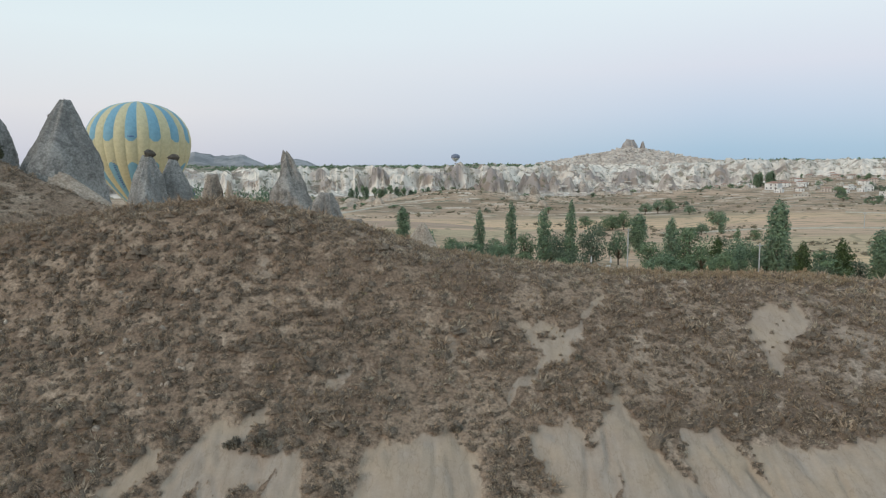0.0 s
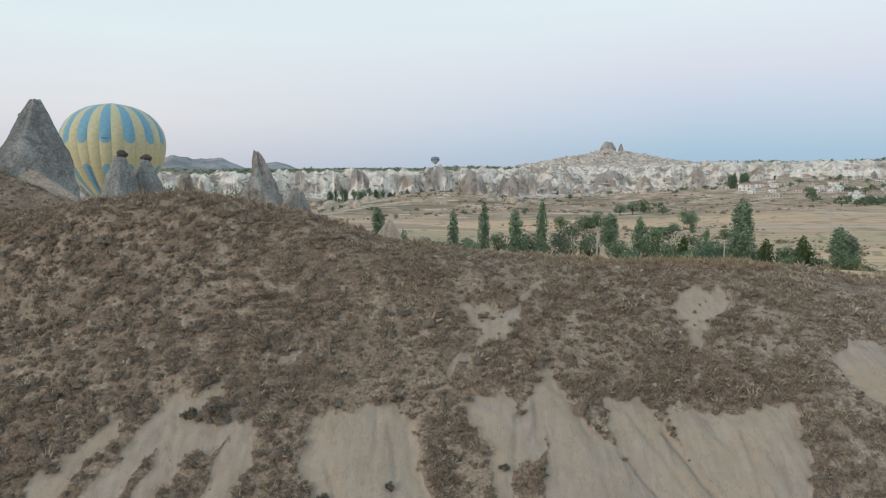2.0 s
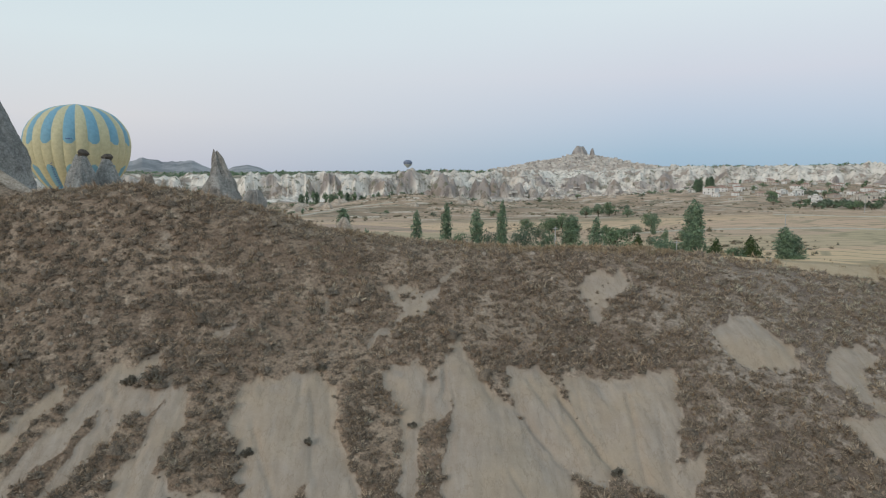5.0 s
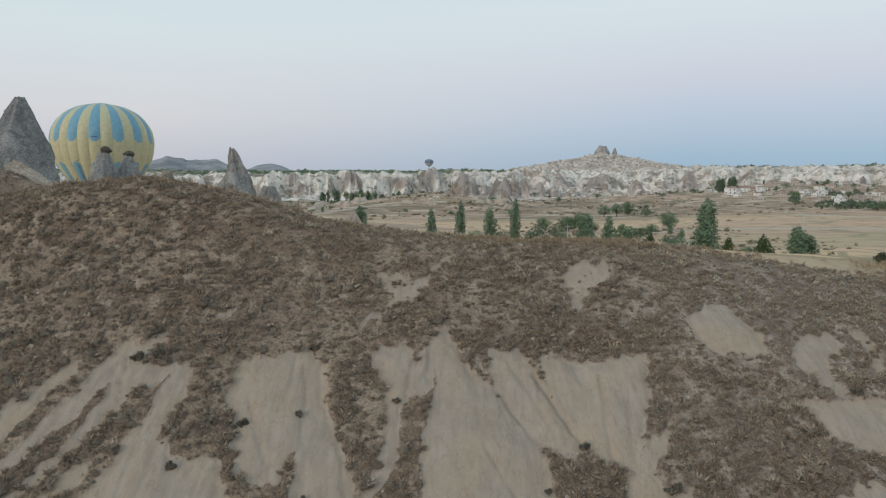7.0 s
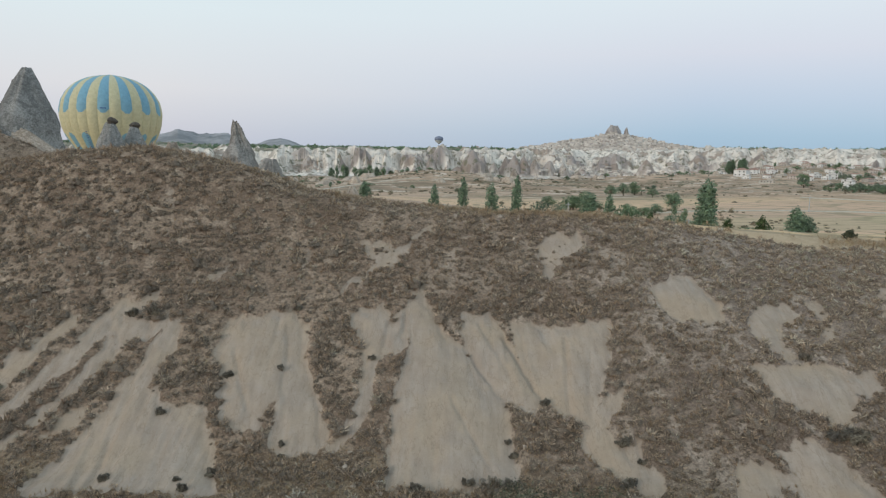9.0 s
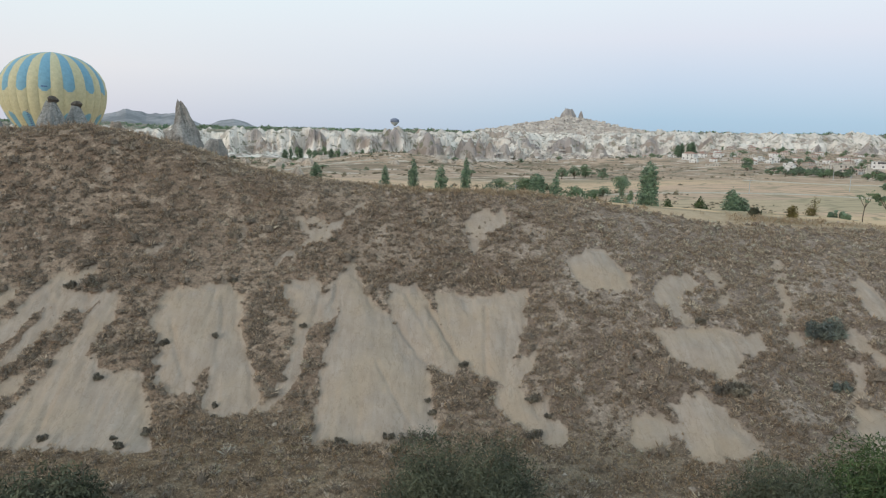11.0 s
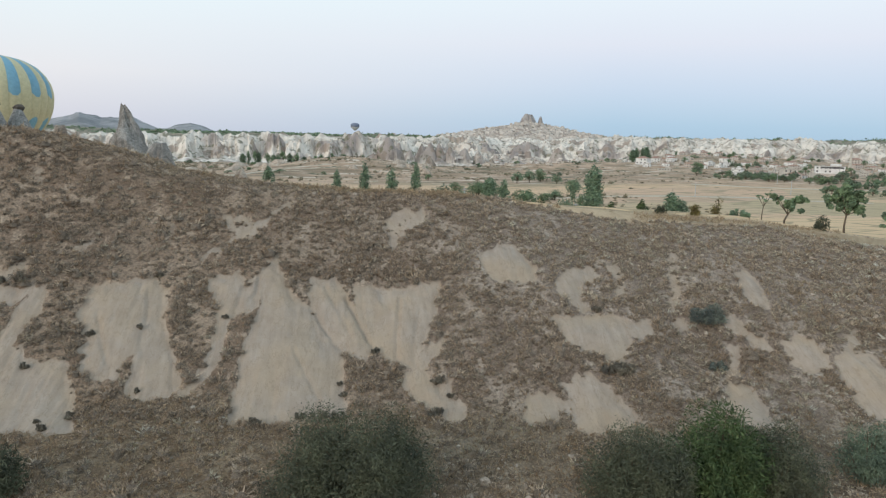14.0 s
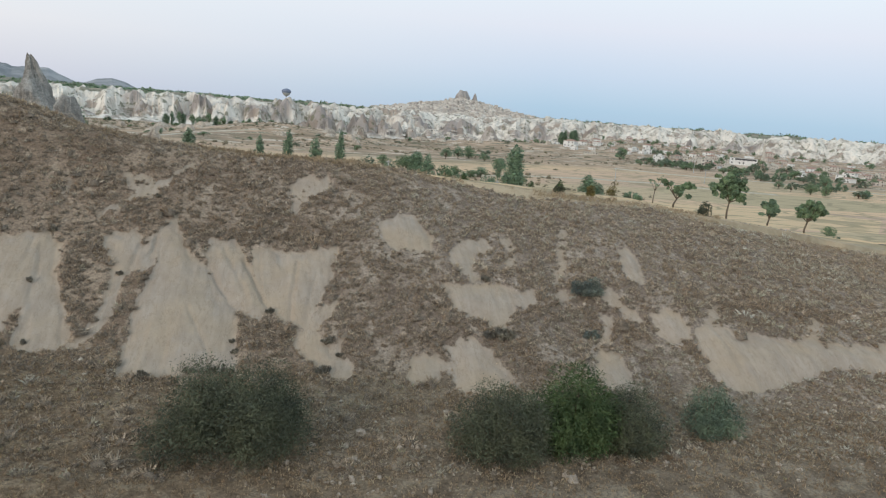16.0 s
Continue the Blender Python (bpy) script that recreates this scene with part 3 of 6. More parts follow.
mid_x = list(np.concatenate([np.arange(-46, -14, 0.34), np.arange(-14, 22, 0.11), np.arange(22, 56, 0.2), np.arange(56, 88, 0.34)]))
gx = np.array([-v for v in reversed(spread(46, 4700, 0.33, 1.075))] + mid_x + spread(mid_x[-1], 4700, 0.33, 1.075))
mid_y = list(np.concatenate([np.arange(8, 18, 0.3), np.arange(18, 34, 0.13), np.arange(34, 50, 0.26)]))
gy = np.array([-v for v in reversed(spread(-8, 4700, 0.5, 1.2))] + mid_y + spread(mid_y[-1], 4800, 0.33, 1.055))
GX, GY = np.meshgrid(gx, gy)
GZ = height(GX, GY)
ground_mesh = fast_mesh("ground", np.stack([GX, GY, GZ], -1).reshape(-1, 3), grid_faces(len(gy), len(gx)), MAT_GROUND, True)
crest_line = np.interp(GX, (-60, -10, 15, 40, 70, 120), (46, 44.5, 43, 42.5, 41.5, 36))
float_attribute(ground_mesh, "bare", (bareness(GX, GY) * (GY < crest_line)).ravel())
left_wild = 1 - step(-14, 12, GX - 0.12 * GY)
wild_mask = np.maximum(1 - step(-0.5, 0.8, GY - crest_line + 1.6 * step(28, 40, GX) - 0.6 * fbm(GX / 3, GY / 3, 3, 31)), left_wild * (1 - step(110, 170, GY)))
float_attribute(ground_mesh, "low", (1 - step(-1.0, 2.5, GY - np.interp(GX, (-60, 5, 14, 28, 45, 90), (21, 22.3, 21.3, 19.3, 15.6, 9.5)) + 1.2 * fbm(GX / 4, GY / 4, 3, 33))).ravel())
behind = GY - crest_line + 0.5 * fbm(GX / 4, GY / 4, 3, 34)
float_attribute(ground_mesh, "track", 0.65 * (step(-2.0, -0.6, behind) * (1 - step(1.6, 3.4, behind)) * step(27, 40, GX) * (1 - step(95, 130, GX))).ravel())
reach = np.hypot(GX * 0.85, GY) + 60 * fbm(GX / 90, GY / 90, 3, 35)
float_attribute(ground_mesh, "mid", step(350, 480, reach - 0.12 * np.clip(GX, -50, 600)).ravel())
float_attribute(ground_mesh, "wild", wild_mask.ravel())
float_attribute(ground_mesh, "rust", (1 - step(4, 34, GX + 5 * fbm(GX / 9, GY / 9, 3, 36))).ravel())
ground = tagged(new("ground", ground_mesh), "dry eroded hillside with pale tuff slips and stubble fields beyond", "ground", kind="structure")


# ---- dirt roads in the valley ----
MAT_ROAD = grainy("pale_dirt_road", (0.44, 0.38, 0.30), (0.58, 0.51, 0.41), 0.4, 0.95, 0.2, 0.03)


def road(points, wide, label):
    line = []
    for (x0, y0), (x1, y1) in zip(points[:-1], points[1:]):
        steps = max(2, int(math.hypot(x1 - x0, y1 - y0) / 5))
        line += [(x0 + (x1 - x0) * k / steps, y0 + (y1 - y0) * k / steps) for k in range(steps)]
    line = np.array(line)
    for _ in range(12):
        line[1:-1] = 0.25 * line[:-2] + 0.5 * line[1:-1] + 0.25 * line[2:]
    way = np.gradient(line, axis=0)
    side = np.stack([-way[:, 1], way[:, 0]], -1) / np.linalg.norm(way, axis=1)[:, None] * wide / 2
    rows = []
    for part_way, up in ((1.25, -0.5), (1.0, 0.22), (0.0, 0.26), (-1.0, 0.22), (-1.25, -0.5)):
        at = line + side * part_way
        rows.append(np.column_stack([at, height(line[:, 0], line[:, 1]) + up]))
    me = fast_mesh("dirt_road", np.stack(rows, 1).reshape(-1, 3), grid_faces(len(line), 5), MAT_ROAD, True)
    return tagged(new("dirt_road", me), label, "road", kind="structure")


road(((96, 311), (129, 312), (153, 309), (175, 304), (215, 300), (270, 288)), 5, "pale dirt road between the stubble fields")
road(((230, 402), (276, 374), (327, 378), (348, 350), (380, 322)), 6, "pale dirt road below the village")
road(((-70, 430), (-61, 463), (-53, 528), (-29, 557), (10, 575)), 4, "pale dirt track over the low hill")


# ---- far badlands, plateau and mountains ----
def cone_cells(x, y, size, seed):
    """Steep cones strewn on a jittered grid: height 0..1 and a tone for each."""
    u, v = x / size, y / size
    iu, iv = np.floor(u), np.floor(v)
    best, tone = np.zeros_like(u), np.zeros_like(u)
    for du in (-1, 0, 1):
        for dv in (-1, 0, 1):
            cu, cv = iu + du, iv + dv
            px, py = cu + 0.15 + 0.7 * lattice(cu, cv, seed), cv + 0.15 + 0.7 * lattice(cu, cv, seed + 1)
            tall = 0.35 + 0.65 * lattice(cu, cv, seed + 2)
            reach = 0.40 + 0.35 * lattice(cu, cv, seed + 4)
            here = tall * np.clip(1 - np.hypot(u - px, v - py) / reach, 0, 1) ** 0.85
            tone = np.where(here > best, lattice(cu, cv, seed + 3), tone)
            best = np.maximum(best, here)
    return best, tone


GIANTS = []


def giant(az, r, tall, reach, tone):
    """One tall stack before the cliffs: bearing, distance, height, radius, tone."""
    GIANTS.append((r * math.sin(math.radians(az)), r * math.cos(math.radians(az)), tall, reach, tone))


giant(3.9, 1290, 48, 25, 0.95)
giant(3.2, 1315, 26, 14, 0.8)
giant(0.5, 1330, 36, 16, 0.65)
giant(-4.9, 1350, 36, 18, 0.4)
giant(-9.4, 1320, 34, 16, 0.7)
giant(-8.9, 1305, 24, 12, 0.6)
giant(-8.3, 1330, 32, 13, 0.78)
giant(-7.6, 1340, 38, 14, 0.72)
giant(-6.9, 1330, 38, 14, 0.78)
giant(5.6, 1365, 28, 13, 0.7)
giant(6.6, 1372, 38, 16, 0.82)
giant(7.3, 1362, 42, 15, 0.88)
giant(8.0, 1368, 40, 16, 0.82)
giant(8.9, 1374, 36, 16, 0.74)
giant(10.1, 1395, 34, 17, 0.68)
giant(11.2, 1410, 28, 15, 0.55)
giant(12.6, 1420, 24, 14, 0.6)
giant(17.6, 1430, 38, 21, 0.62)
giant(20.4, 1450, 28, 16, 0.5)
giant(27.5, 1430, 40, 22, 0.6)
giant(34.0, 1400, 34, 20, 0.55)


def rise_in(r, top):
    return step(40, 160, r - top)


def far_height(az, r):
    """The far valley side: x, y, z, scrub cover and rock tone; az in degrees."""
    x, y = r * np.sin(np.radians(az)), r * np.cos(np.radians(az))
    plain = np.interp(r, (800, 1300, 5000), (-17, -20, -30))
    flute = np.abs(value_noise(az * 0.8, r / 400, 41)) * 60 + np.abs(value_noise(az * 2.4 + 5, r / 300, 42)) * 22 + np.abs(value_noise(az * 5.5 + 2, r / 200, 43)) * 9 + np.abs(value_noise(az * 12, r / 150, 44)) * 3
    foot = 1310 + flute + np.interp(az, (-40, -14, 0, 10, 20, 45), (-60, -80, -60, 60, 130, 60))
    top = foot + np.interp(az, (-40, 3, 12, 45), (150, 150, 430, 340)) * (1 + 0.45 * fbm(az / 1.7, r / 500, 3, 68))
    ramp = np.clip((r - foot) / (top - foot), 0, 1)
    wall = np.interp(az, (-40, -10, 0, 8, 16, 26, 45), (44, 48, 54, 60, 70, 74, 76)) * (0.93 + 0.13 * fbm(az / 2.2, r / 300, 4, 49))
    big, big_tone = cone_cells(x + 9 * fbm(x / 40, y / 40, 2, 51), y, 52, 52)
    small, small_tone = cone_cells(x, y + 5 * fbm(x / 25, y / 25, 2, 53), 24, 56)
    ledge = ramp + 0.05 * np.sin(ramp * 19 + 2 * fbm(x / 60, y / 60, 2, 57))
    z = plain + wall * np.interp(ledge, (0, 0.3, 0.45, 0.62, 0.8, 1), (0, 0.3, 0.52, 0.76, 0.9, 1))
    tiny, tiny_tone = cone_cells(x, y, 13, 66)
    band = np.clip(1 - np.abs(ramp - 0.3) / 0.42, 0, 1)
    front = step(foot - 190, foot - 40, r) * (1 - step(0.0, 0.25, ramp))
    broken = 0.45 + 0.55 * step(-0.3, 0.4, fbm(az / 4, r / 300, 2, 58))
    stack = step(0.32, 0.6, big_tone) * step(0.0, 0.25, broken - 0.5 + 0.2 * small_tone)
    swell = np.abs(fbm(x / 75, y / 75, 3, 62))
    z = z + 11 * (0.35 - swell) * step(0.05, 0.3, ramp) * (1 - step(0.85, 1.0, ramp))
    z = z + (12 * big + 22 * big * stack * (1 - 0.75 * step(8.5, 12, az)) + 8 * small) * np.maximum(band, 0.75 * front) * broken + (10 * small + 5 * big) * (1 - 0.45 * step(9, 14, az)) * step(0.05, 0.5, ramp) * (1 - 0.7 * step(0.9, 1.0, ramp)) * (1 - rise_in(r, top))
    z = z + (4.0 * fbm(x / 18, y / 18, 4, 59)) * step(0.0, 0.1, ramp) * (1 - step(0.9, 1.0, ramp))
    z = z + 8 * tiny * step(3, 9, az) * step(-0.25, 0.1, ramp - 0.2) * (1 - step(0.8, 1.0, ramp))
    stone = np.zeros_like(z)
    for gx_, gy_, tall, reach_, shade in GIANTS:
        near_by = np.clip(1 - np.hypot(x - gx_, y - gy_) / reach_ * (1 + 0.4 * fbm(x / 9, y / 9, 3, 67)), 0, 1)
        peak_z = plain + 0.12 * tall + tall * near_by ** 0.68
        taken = (near_by > 0) & (peak_z > z)
        z, stone = np.where(taken, peak_z, z), np.where(taken, shade, stone)
    tone = np.where(small > big * 1.4, small_tone, big_tone)
    tone = np.clip(0.12 + 0.9 * stack * np.clip(2.2 * big, 0, 1) * np.maximum(band, front) + 0.25 * tone * small + 0.35 * fbm(x / 120, y / 160, 3, 60), 0, 1)
    tone = np.clip(tone + 0.5 * step(1750, 2050, r) * step(4.5, 9.5, az) * (1 - step(20.5, 24, az)) * (0.55 + 0.6 * fbm(x / 40, y / 40, 3, 63)), 0, 1)
    tone = np.where(stone > 0, stone, tone)
    rise = np.clip((r - top) / (2500 - top), 0, 1)
    z = z + rise * np.interp(az, (-40, 0, 10, 45), (30, 24, 22, 16)) + rise * 2.5 * fbm(x / 120, y / 120, 3, 45)
    peak = np.clip(1 - np.abs(az - 14.7) / np.where(az < 14.7, 7.5, 6.5), 0, 1) ** 1.6
    z = z + 55 * peak * step(1900, 2850, r) + peak ** 0.5 * step(1750, 2250, r) * (11 * fbm(x / 30, y / 30, 4, 47) + 12 * small + 9 * big)
    sharp = 0.93 + 0.16 * fbm(az / 0.9, r / 300, 5, 48)
    hills = 84 * np.clip(1 - np.abs(az + 19.3) / 3.6, 0, 1) ** 1.1 + 62 * np.clip(1 - np.abs(az + 15.7) / 2.2, 0, 1) + 62 * np.clip(1 - np.abs(az + 11.7) / 2.2, 0, 1) ** 0.8 + 18 * np.exp(-((az + 17) / 6) ** 2) + 15 * np.exp(-((az + 30) / 7) ** 2)
    z = z + hills * step(3000, 3700, r) * sharp
    scrub = step(0.93, 1.0, ramp) * (1 - 0.95 * step(0.0, 0.08, peak))
    gully = step(0.12, 0.02, np.maximum(big, small)) * step(-0.05, 0.3, fbm(x / 45, y / 45, 3, 61)) * (1 - step(0.5, 0.75, ramp))
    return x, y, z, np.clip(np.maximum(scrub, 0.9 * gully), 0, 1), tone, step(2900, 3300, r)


AZ, FR = np.meshgrid(np.linspace(-30, 48, 1150), np.concatenate([np.arange(1120, 1250, 9), np.arange(1250, 1640, 4.2), np.arange(1640, 1900, 9), np.arange(1900, 3050, 22), np.arange(3050, 4500, 60)]))
FX, FY, FZ, FS, FT, FM = far_height(AZ, FR)
FZ[0] = -40


def far_material():
    m, n, l, shader = material("badland_tuff", 0.95)
    scrub = attribute(n, "scrub")
    tone, mount = attribute(n, "tone"), attribute(n, "mount")
    tuff = ramp_node(n, l, tone, ((0.0, (0.73, 0.665, 0.59)), (0.35, (0.64, 0.57, 0.50)), (0.62, (0.43, 0.375, 0.335)), (1.0, (0.31, 0.27, 0.25))))
    streak = noise_node(n, l, 0.05, 7, 0.7, (1, 0.5, 0.4))
    tuff = mixed(n, l, 0.85, tuff, ramp_node(n, l, streak, ((0.40, (0.55, 0.53, 0.51)), (0.5, (0.95, 0.95, 0.95)), (0.6, (1.1, 1.1, 1.1)))), "MULTIPLY")
    patch = noise_node(n, l, 0.022, 4, 0.6)
    tuff = mixed(n, l, ramp_node(n, l, patch, ((0.57, (0, 0, 0)), (0.595, (0.75, 0.75, 0.75)))), tuff, (0.30, 0.235, 0.19))
    dots = noise_node(n, l, 0.06, 5, 0.7)
    tuff = mixed(n, l, ramp_node(n, l, dots, ((0.57, (0, 0, 0)), (0.61, (0.8, 0.8, 0.8)))), tuff, (0.16, 0.155, 0.10))
    bush = ramp_node(n, l, noise_node(n, l, 0.03, 7, 0.75), ((0.42, (0.12, 0.125, 0.09)), (0.5, (0.22, 0.195, 0.145)), (0.58, (0.36, 0.31, 0.235))))
    land = mixed(n, l, scrub, tuff, bush)
    # far hills: grey rock shifted bluish, distance haze put into the colour
    hazy_hills = ramp_node(n, l, noise_node(n, l, 0.006, 8, 0.7), ((0.42, (0.20, 0.205, 0.215)), (0.58, (0.35, 0.345, 0.35))))
    l.new(mixed(n, l, mount, land, hazy_hills), shader.inputs["Base Color"])
    return m


MAT_FAR = far_material()
far_mesh = fast_mesh("badlands", np.stack([FX, FY, FZ], -1).reshape(-1, 3), grid_faces(*FX.shape), MAT_FAR, False)
float_attribute(far_mesh, "scrub", FS.ravel())
float_attribute(far_mesh, "tone", FT.ravel())
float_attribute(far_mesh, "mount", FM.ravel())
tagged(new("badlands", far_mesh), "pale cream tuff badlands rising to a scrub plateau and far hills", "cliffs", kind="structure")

# woods along the plateau's rim, and the hill town's houses
s = rng(55)
n = 3000
waz, wr = s.uniform(-30, 46, n), s.uniform(1560, 2560, n)
wx, wy, wz, ws, _, _ = far_height(waz, wr)
hold = (ws > 0.6) & (fbm(waz / 2, wr / 200, 3, 91) > -0.1)
wx, wy, wz = wx[hold], wy[hold], wz[hold]
size = s.uniform(1.8, 4.2, len(wx))
way = s.normal(0, 1, (len(wx), 9, 3))
centre = np.stack([wx, wy, wz + size * 0.5], -1)[:, None, :] + way * size[:, None, None] * np.array([0.75, 0.75, 0.4])
a, b = s.normal(0, 1, (len(wx), 9, 3)) * size[:, None, None] * 0.4, s.normal(0, 1, (len(wx), 9, 3)) * size[:, None, None] * 0.4
wood = np.stack([centre - a, centre - b, centre + a, centre + b], 2).reshape(-1, 3)
tagged(new("far_woods", fast_mesh("far_woods", wood, np.arange(len(wood)).reshape(-1, 4), MAT_POPLAR)), "dark scrubby woods along the plateau rim", "woods", kind="stuff")

n = 1300
haz, hr = 14.7 + s.normal(0, 3.4, n), s.uniform(1900, 2860, n)
hx, hy, hz, _, _, _ = far_height(haz, hr)
shape = s.uniform(0.6, 1.4, (n, 1, 3)) * np.array([9, 8, 6])
corner = np.array([(-0.5, -0.5, -0.5), (0.5, -0.5, -0.5), (0.5, 0.5, -0.5), (-0.5, 0.5, -0.5), (-0.5, -0.5, 0.7), (0.5, -0.5, 0.7), (0.5, 0.5, 0.7), (-0.5, 0.5, 0.7)])
block = np.array([(0, 1, 5, 4), (1, 2, 6, 5), (2, 3, 7, 6), (3, 0, 4, 7), (4, 5, 6, 7)])
town = corner[None] * shape + np.stack([hx, hy, hz], -1)[:, None, :]
MAT_TOWN = grainy("pale_stone_houses", (0.42, 0.37, 0.33), (0.78, 0.72, 0.66), 0.03)
tagged(new("hill_town", fast_mesh("hill_town", town.reshape(-1, 3), (block[None] + 8 * np.arange(n)[:, None, None]).reshape(-1, 4), MAT_TOWN)), "pale stone houses crowding the far castle hill", "town", kind="stuff")


# pale houses and walls among the cones below the hill town, too many to count
n = 620
haz, hr = s.uniform(8, 44, n), s.uniform(1240, 1560, n)
haz = np.where(s.uniform(0, 1, n) < 0.55, s.uniform(9, 24, n), haz)
hx, hy, hz, _, _, _ = far_height(haz, hr)
hz = np.maximum(hz, height(hx, hy))
shape = s.uniform(0.55, 1.5, (n, 1, 3)) * np.array([8, 7, 3.6])
turn = s.uniform(-0.6, 0.6, n)[:, None]
cell = corner[None] * shape
town = np.stack([cell[..., 0] * np.cos(turn) - cell[..., 1] * np.sin(turn), cell[..., 0] * np.sin(turn) + cell[..., 1] * np.cos(turn), cell[..., 2]], -1) + np.stack([hx, hy, hz], -1)[:, None, :]
tagged(new("far_houses", fast_mesh("far_houses", town.reshape(-1, 3), (block[None] + 8 * np.arange(n)[:, None, None]).reshape(-1, 4), MAT_TOWN)), "small pale stone houses among the far tuff cones", "houses", kind="stuff")


# ---- dry scrub on the hill ----
def scrub_material(name, stops):
    m, n, l, shader = material(name, 0.9)
    info = n.new("ShaderNodeNewGeometry")
    colour = ramp_node(n, l, attribute(n, "tone"), stops)
    shade = ramp_node(n, l, info.outputs["Random Per Island"], ((0.0, (0.84, 0.84, 0.84)), (1.0, (1.14, 1.13, 1.12))))
    colour = mixed(n, l, 0.9, colour, shade, "MULTIPLY")
    twigs = noise_node(n, l, 14.0, 5, 0.8)
    grain = ramp_node(n, l, twigs, ((0.38, (0.5, 0.49, 0.48)), (0.5, (0.95, 0.95, 0.95)), (0.62, (1.5, 1.48, 1.45))))
    l.new(mixed(n, l, 0.85, colour, grain, "MULTIPLY"), shader.inputs["Base Color"])
    bumped(n, l, shader, twigs, 0.9, 0.12)
    return m


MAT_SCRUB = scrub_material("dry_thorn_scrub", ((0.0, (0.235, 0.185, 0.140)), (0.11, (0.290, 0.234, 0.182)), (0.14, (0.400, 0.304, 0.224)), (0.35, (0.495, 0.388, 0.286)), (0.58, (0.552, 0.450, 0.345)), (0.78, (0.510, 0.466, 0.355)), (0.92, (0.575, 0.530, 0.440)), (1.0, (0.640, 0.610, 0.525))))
MAT_GRASS = scrub_material("dry_grass", ((0.0, (0.30, 0.20, 0.125)), (0.5, (0.42, 0.305, 0.195)), (0.8, (0.52, 0.405, 0.275)), (1.0, (0.38, 0.345, 0.20))))


def tuft(random_source, blades, width, wide, tall):
    """One tuft of blades, about one unit across: corners and faces."""
    turn = random_source.uniform(0, 2 * np.pi, blades)
    lean = random_source.uniform(0.05, 1.0, blades) ** 0.7
    root = np.stack([np.cos(turn) * lean * 0.35 * wide, np.sin(turn) * lean * 0.35 * wide, random_source.uniform(-0.1, 0.12, blades)], -1)
    high = tall * np.sqrt(np.maximum(0.05, 1 - (lean * 0.93) ** 2)) * random_source.uniform(0.65, 1.1, blades)
    tip = np.stack([np.cos(turn) * lean * wide, np.sin(turn) * lean * wide, high], -1)
    tip[:, :2] += random_source.normal(0, 0.12, (blades, 2))
    across = np.stack([-np.sin(turn), np.cos(turn), np.zeros(blades)], -1) * width
    across += random_source.normal(0, width * 0.5, (blades, 3))
    belly = root * 0.55 + tip * 0.45 + np.array([0, 0, 0.10 * tall])
    return np.stack([belly - across, belly + across, tip], 1).reshape(-1, 3), np.arange(blades * 3).reshape(-1, 3)


def scatter(name, places, sizes, tones, templates, mat, seed, label, category):
    source = rng(seed)
    n = len(places)
    pick, turn = source.integers(0, len(templates), n), source.uniform(0, 2 * np.pi, n)
    shapes = np.stack([t[0] for t in templates])[pick]
    c, s = np.cos(turn)[:, None], np.sin(turn)[:, None]
    stretch = source.uniform(0.75, 1.3, (n, 1))
    vx, vy, vz = shapes[..., 0] * stretch, shapes[..., 1], shapes[..., 2]
    spun = np.stack([vx * c - vy * s, vx * s + vy * c, vz * source.uniform(0.7, 1.25, (n, 1))], -1)
    verts = spun * sizes[:, None, None] + places[:, None, :]
    per = shapes.shape[1]
    faces = templates[0][1][None] + per * np.arange(n)[:, None, None]
    me = fast_mesh(name, verts.reshape(-1, 3), faces.reshape(-1, 3), mat, True)
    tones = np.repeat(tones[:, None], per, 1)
    # cores take the dark end of the ramp, painting in shade between twigs
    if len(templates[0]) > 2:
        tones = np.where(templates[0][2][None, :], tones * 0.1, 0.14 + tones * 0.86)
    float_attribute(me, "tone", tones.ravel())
    return tagged(new(name, me), label, category, kind="stuff")


def cushion(random_source, twigs):
    """A thorn cushion, about one unit in radius: a woody core, coloured dark for the shade inside, under many thin
    twigs; corners, faces and core flags.
    """
    sides = 4
    rings = []
    for r, z in ((0.72, -0.12), (0.5, 0.28)):
        turn = np.arange(sides) * 2 * np.pi / sides + random_source.uniform(-0.3, 0.3, sides)
        wide = r * random_source.uniform(0.7, 1.15, sides)
        rings.append(np.stack([np.cos(turn) * wide, np.sin(turn) * wide, z + random_source.uniform(-0.1, 0.1, sides)], -1))
    body = np.vstack(rings + [np.array([[0.0, 0.0, 0.45]])])
    faces = []
    for i in range(sides):
        p, q = i, (i + 1) % sides
        faces += [(p, q, q + sides), (p, q + sides, p + sides), (p + sides, q + sides, 2 * sides)]
    turn = random_source.uniform(0, 2 * np.pi, twigs)
    rise = random_source.uniform(0.05, 1.0, twigs)
    flat = np.sqrt(1 - rise ** 2)
    way = np.stack([np.cos(turn) * flat, np.sin(turn) * flat, rise + 0.25], -1)
    tip = way * random_source.uniform(0.7, 1.05, twigs)[:, None] * np.array([1.0, 1.0, 0.8])
    root = tip * random_source.uniform(0.25, 0.55, twigs)[:, None]
    across = np.cross(way, random_source.normal(0, 1, (twigs, 3)))
    across /= np.linalg.norm(across, axis=1)[:, None] + 1e-9
    across *= random_source.uniform(0.05, 0.115, twigs)[:, None]
    stems = np.stack([root - across, root + across, tip], 1).reshape(-1, 3)
    more = len(body) + np.arange(twigs * 3).reshape(-1, 3)
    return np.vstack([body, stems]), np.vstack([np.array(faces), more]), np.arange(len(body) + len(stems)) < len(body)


source = rng(11)
thorn = [cushion(source, 20) for _ in range(12)]
tussock = [cushion(source, 15) for _ in range(12)]
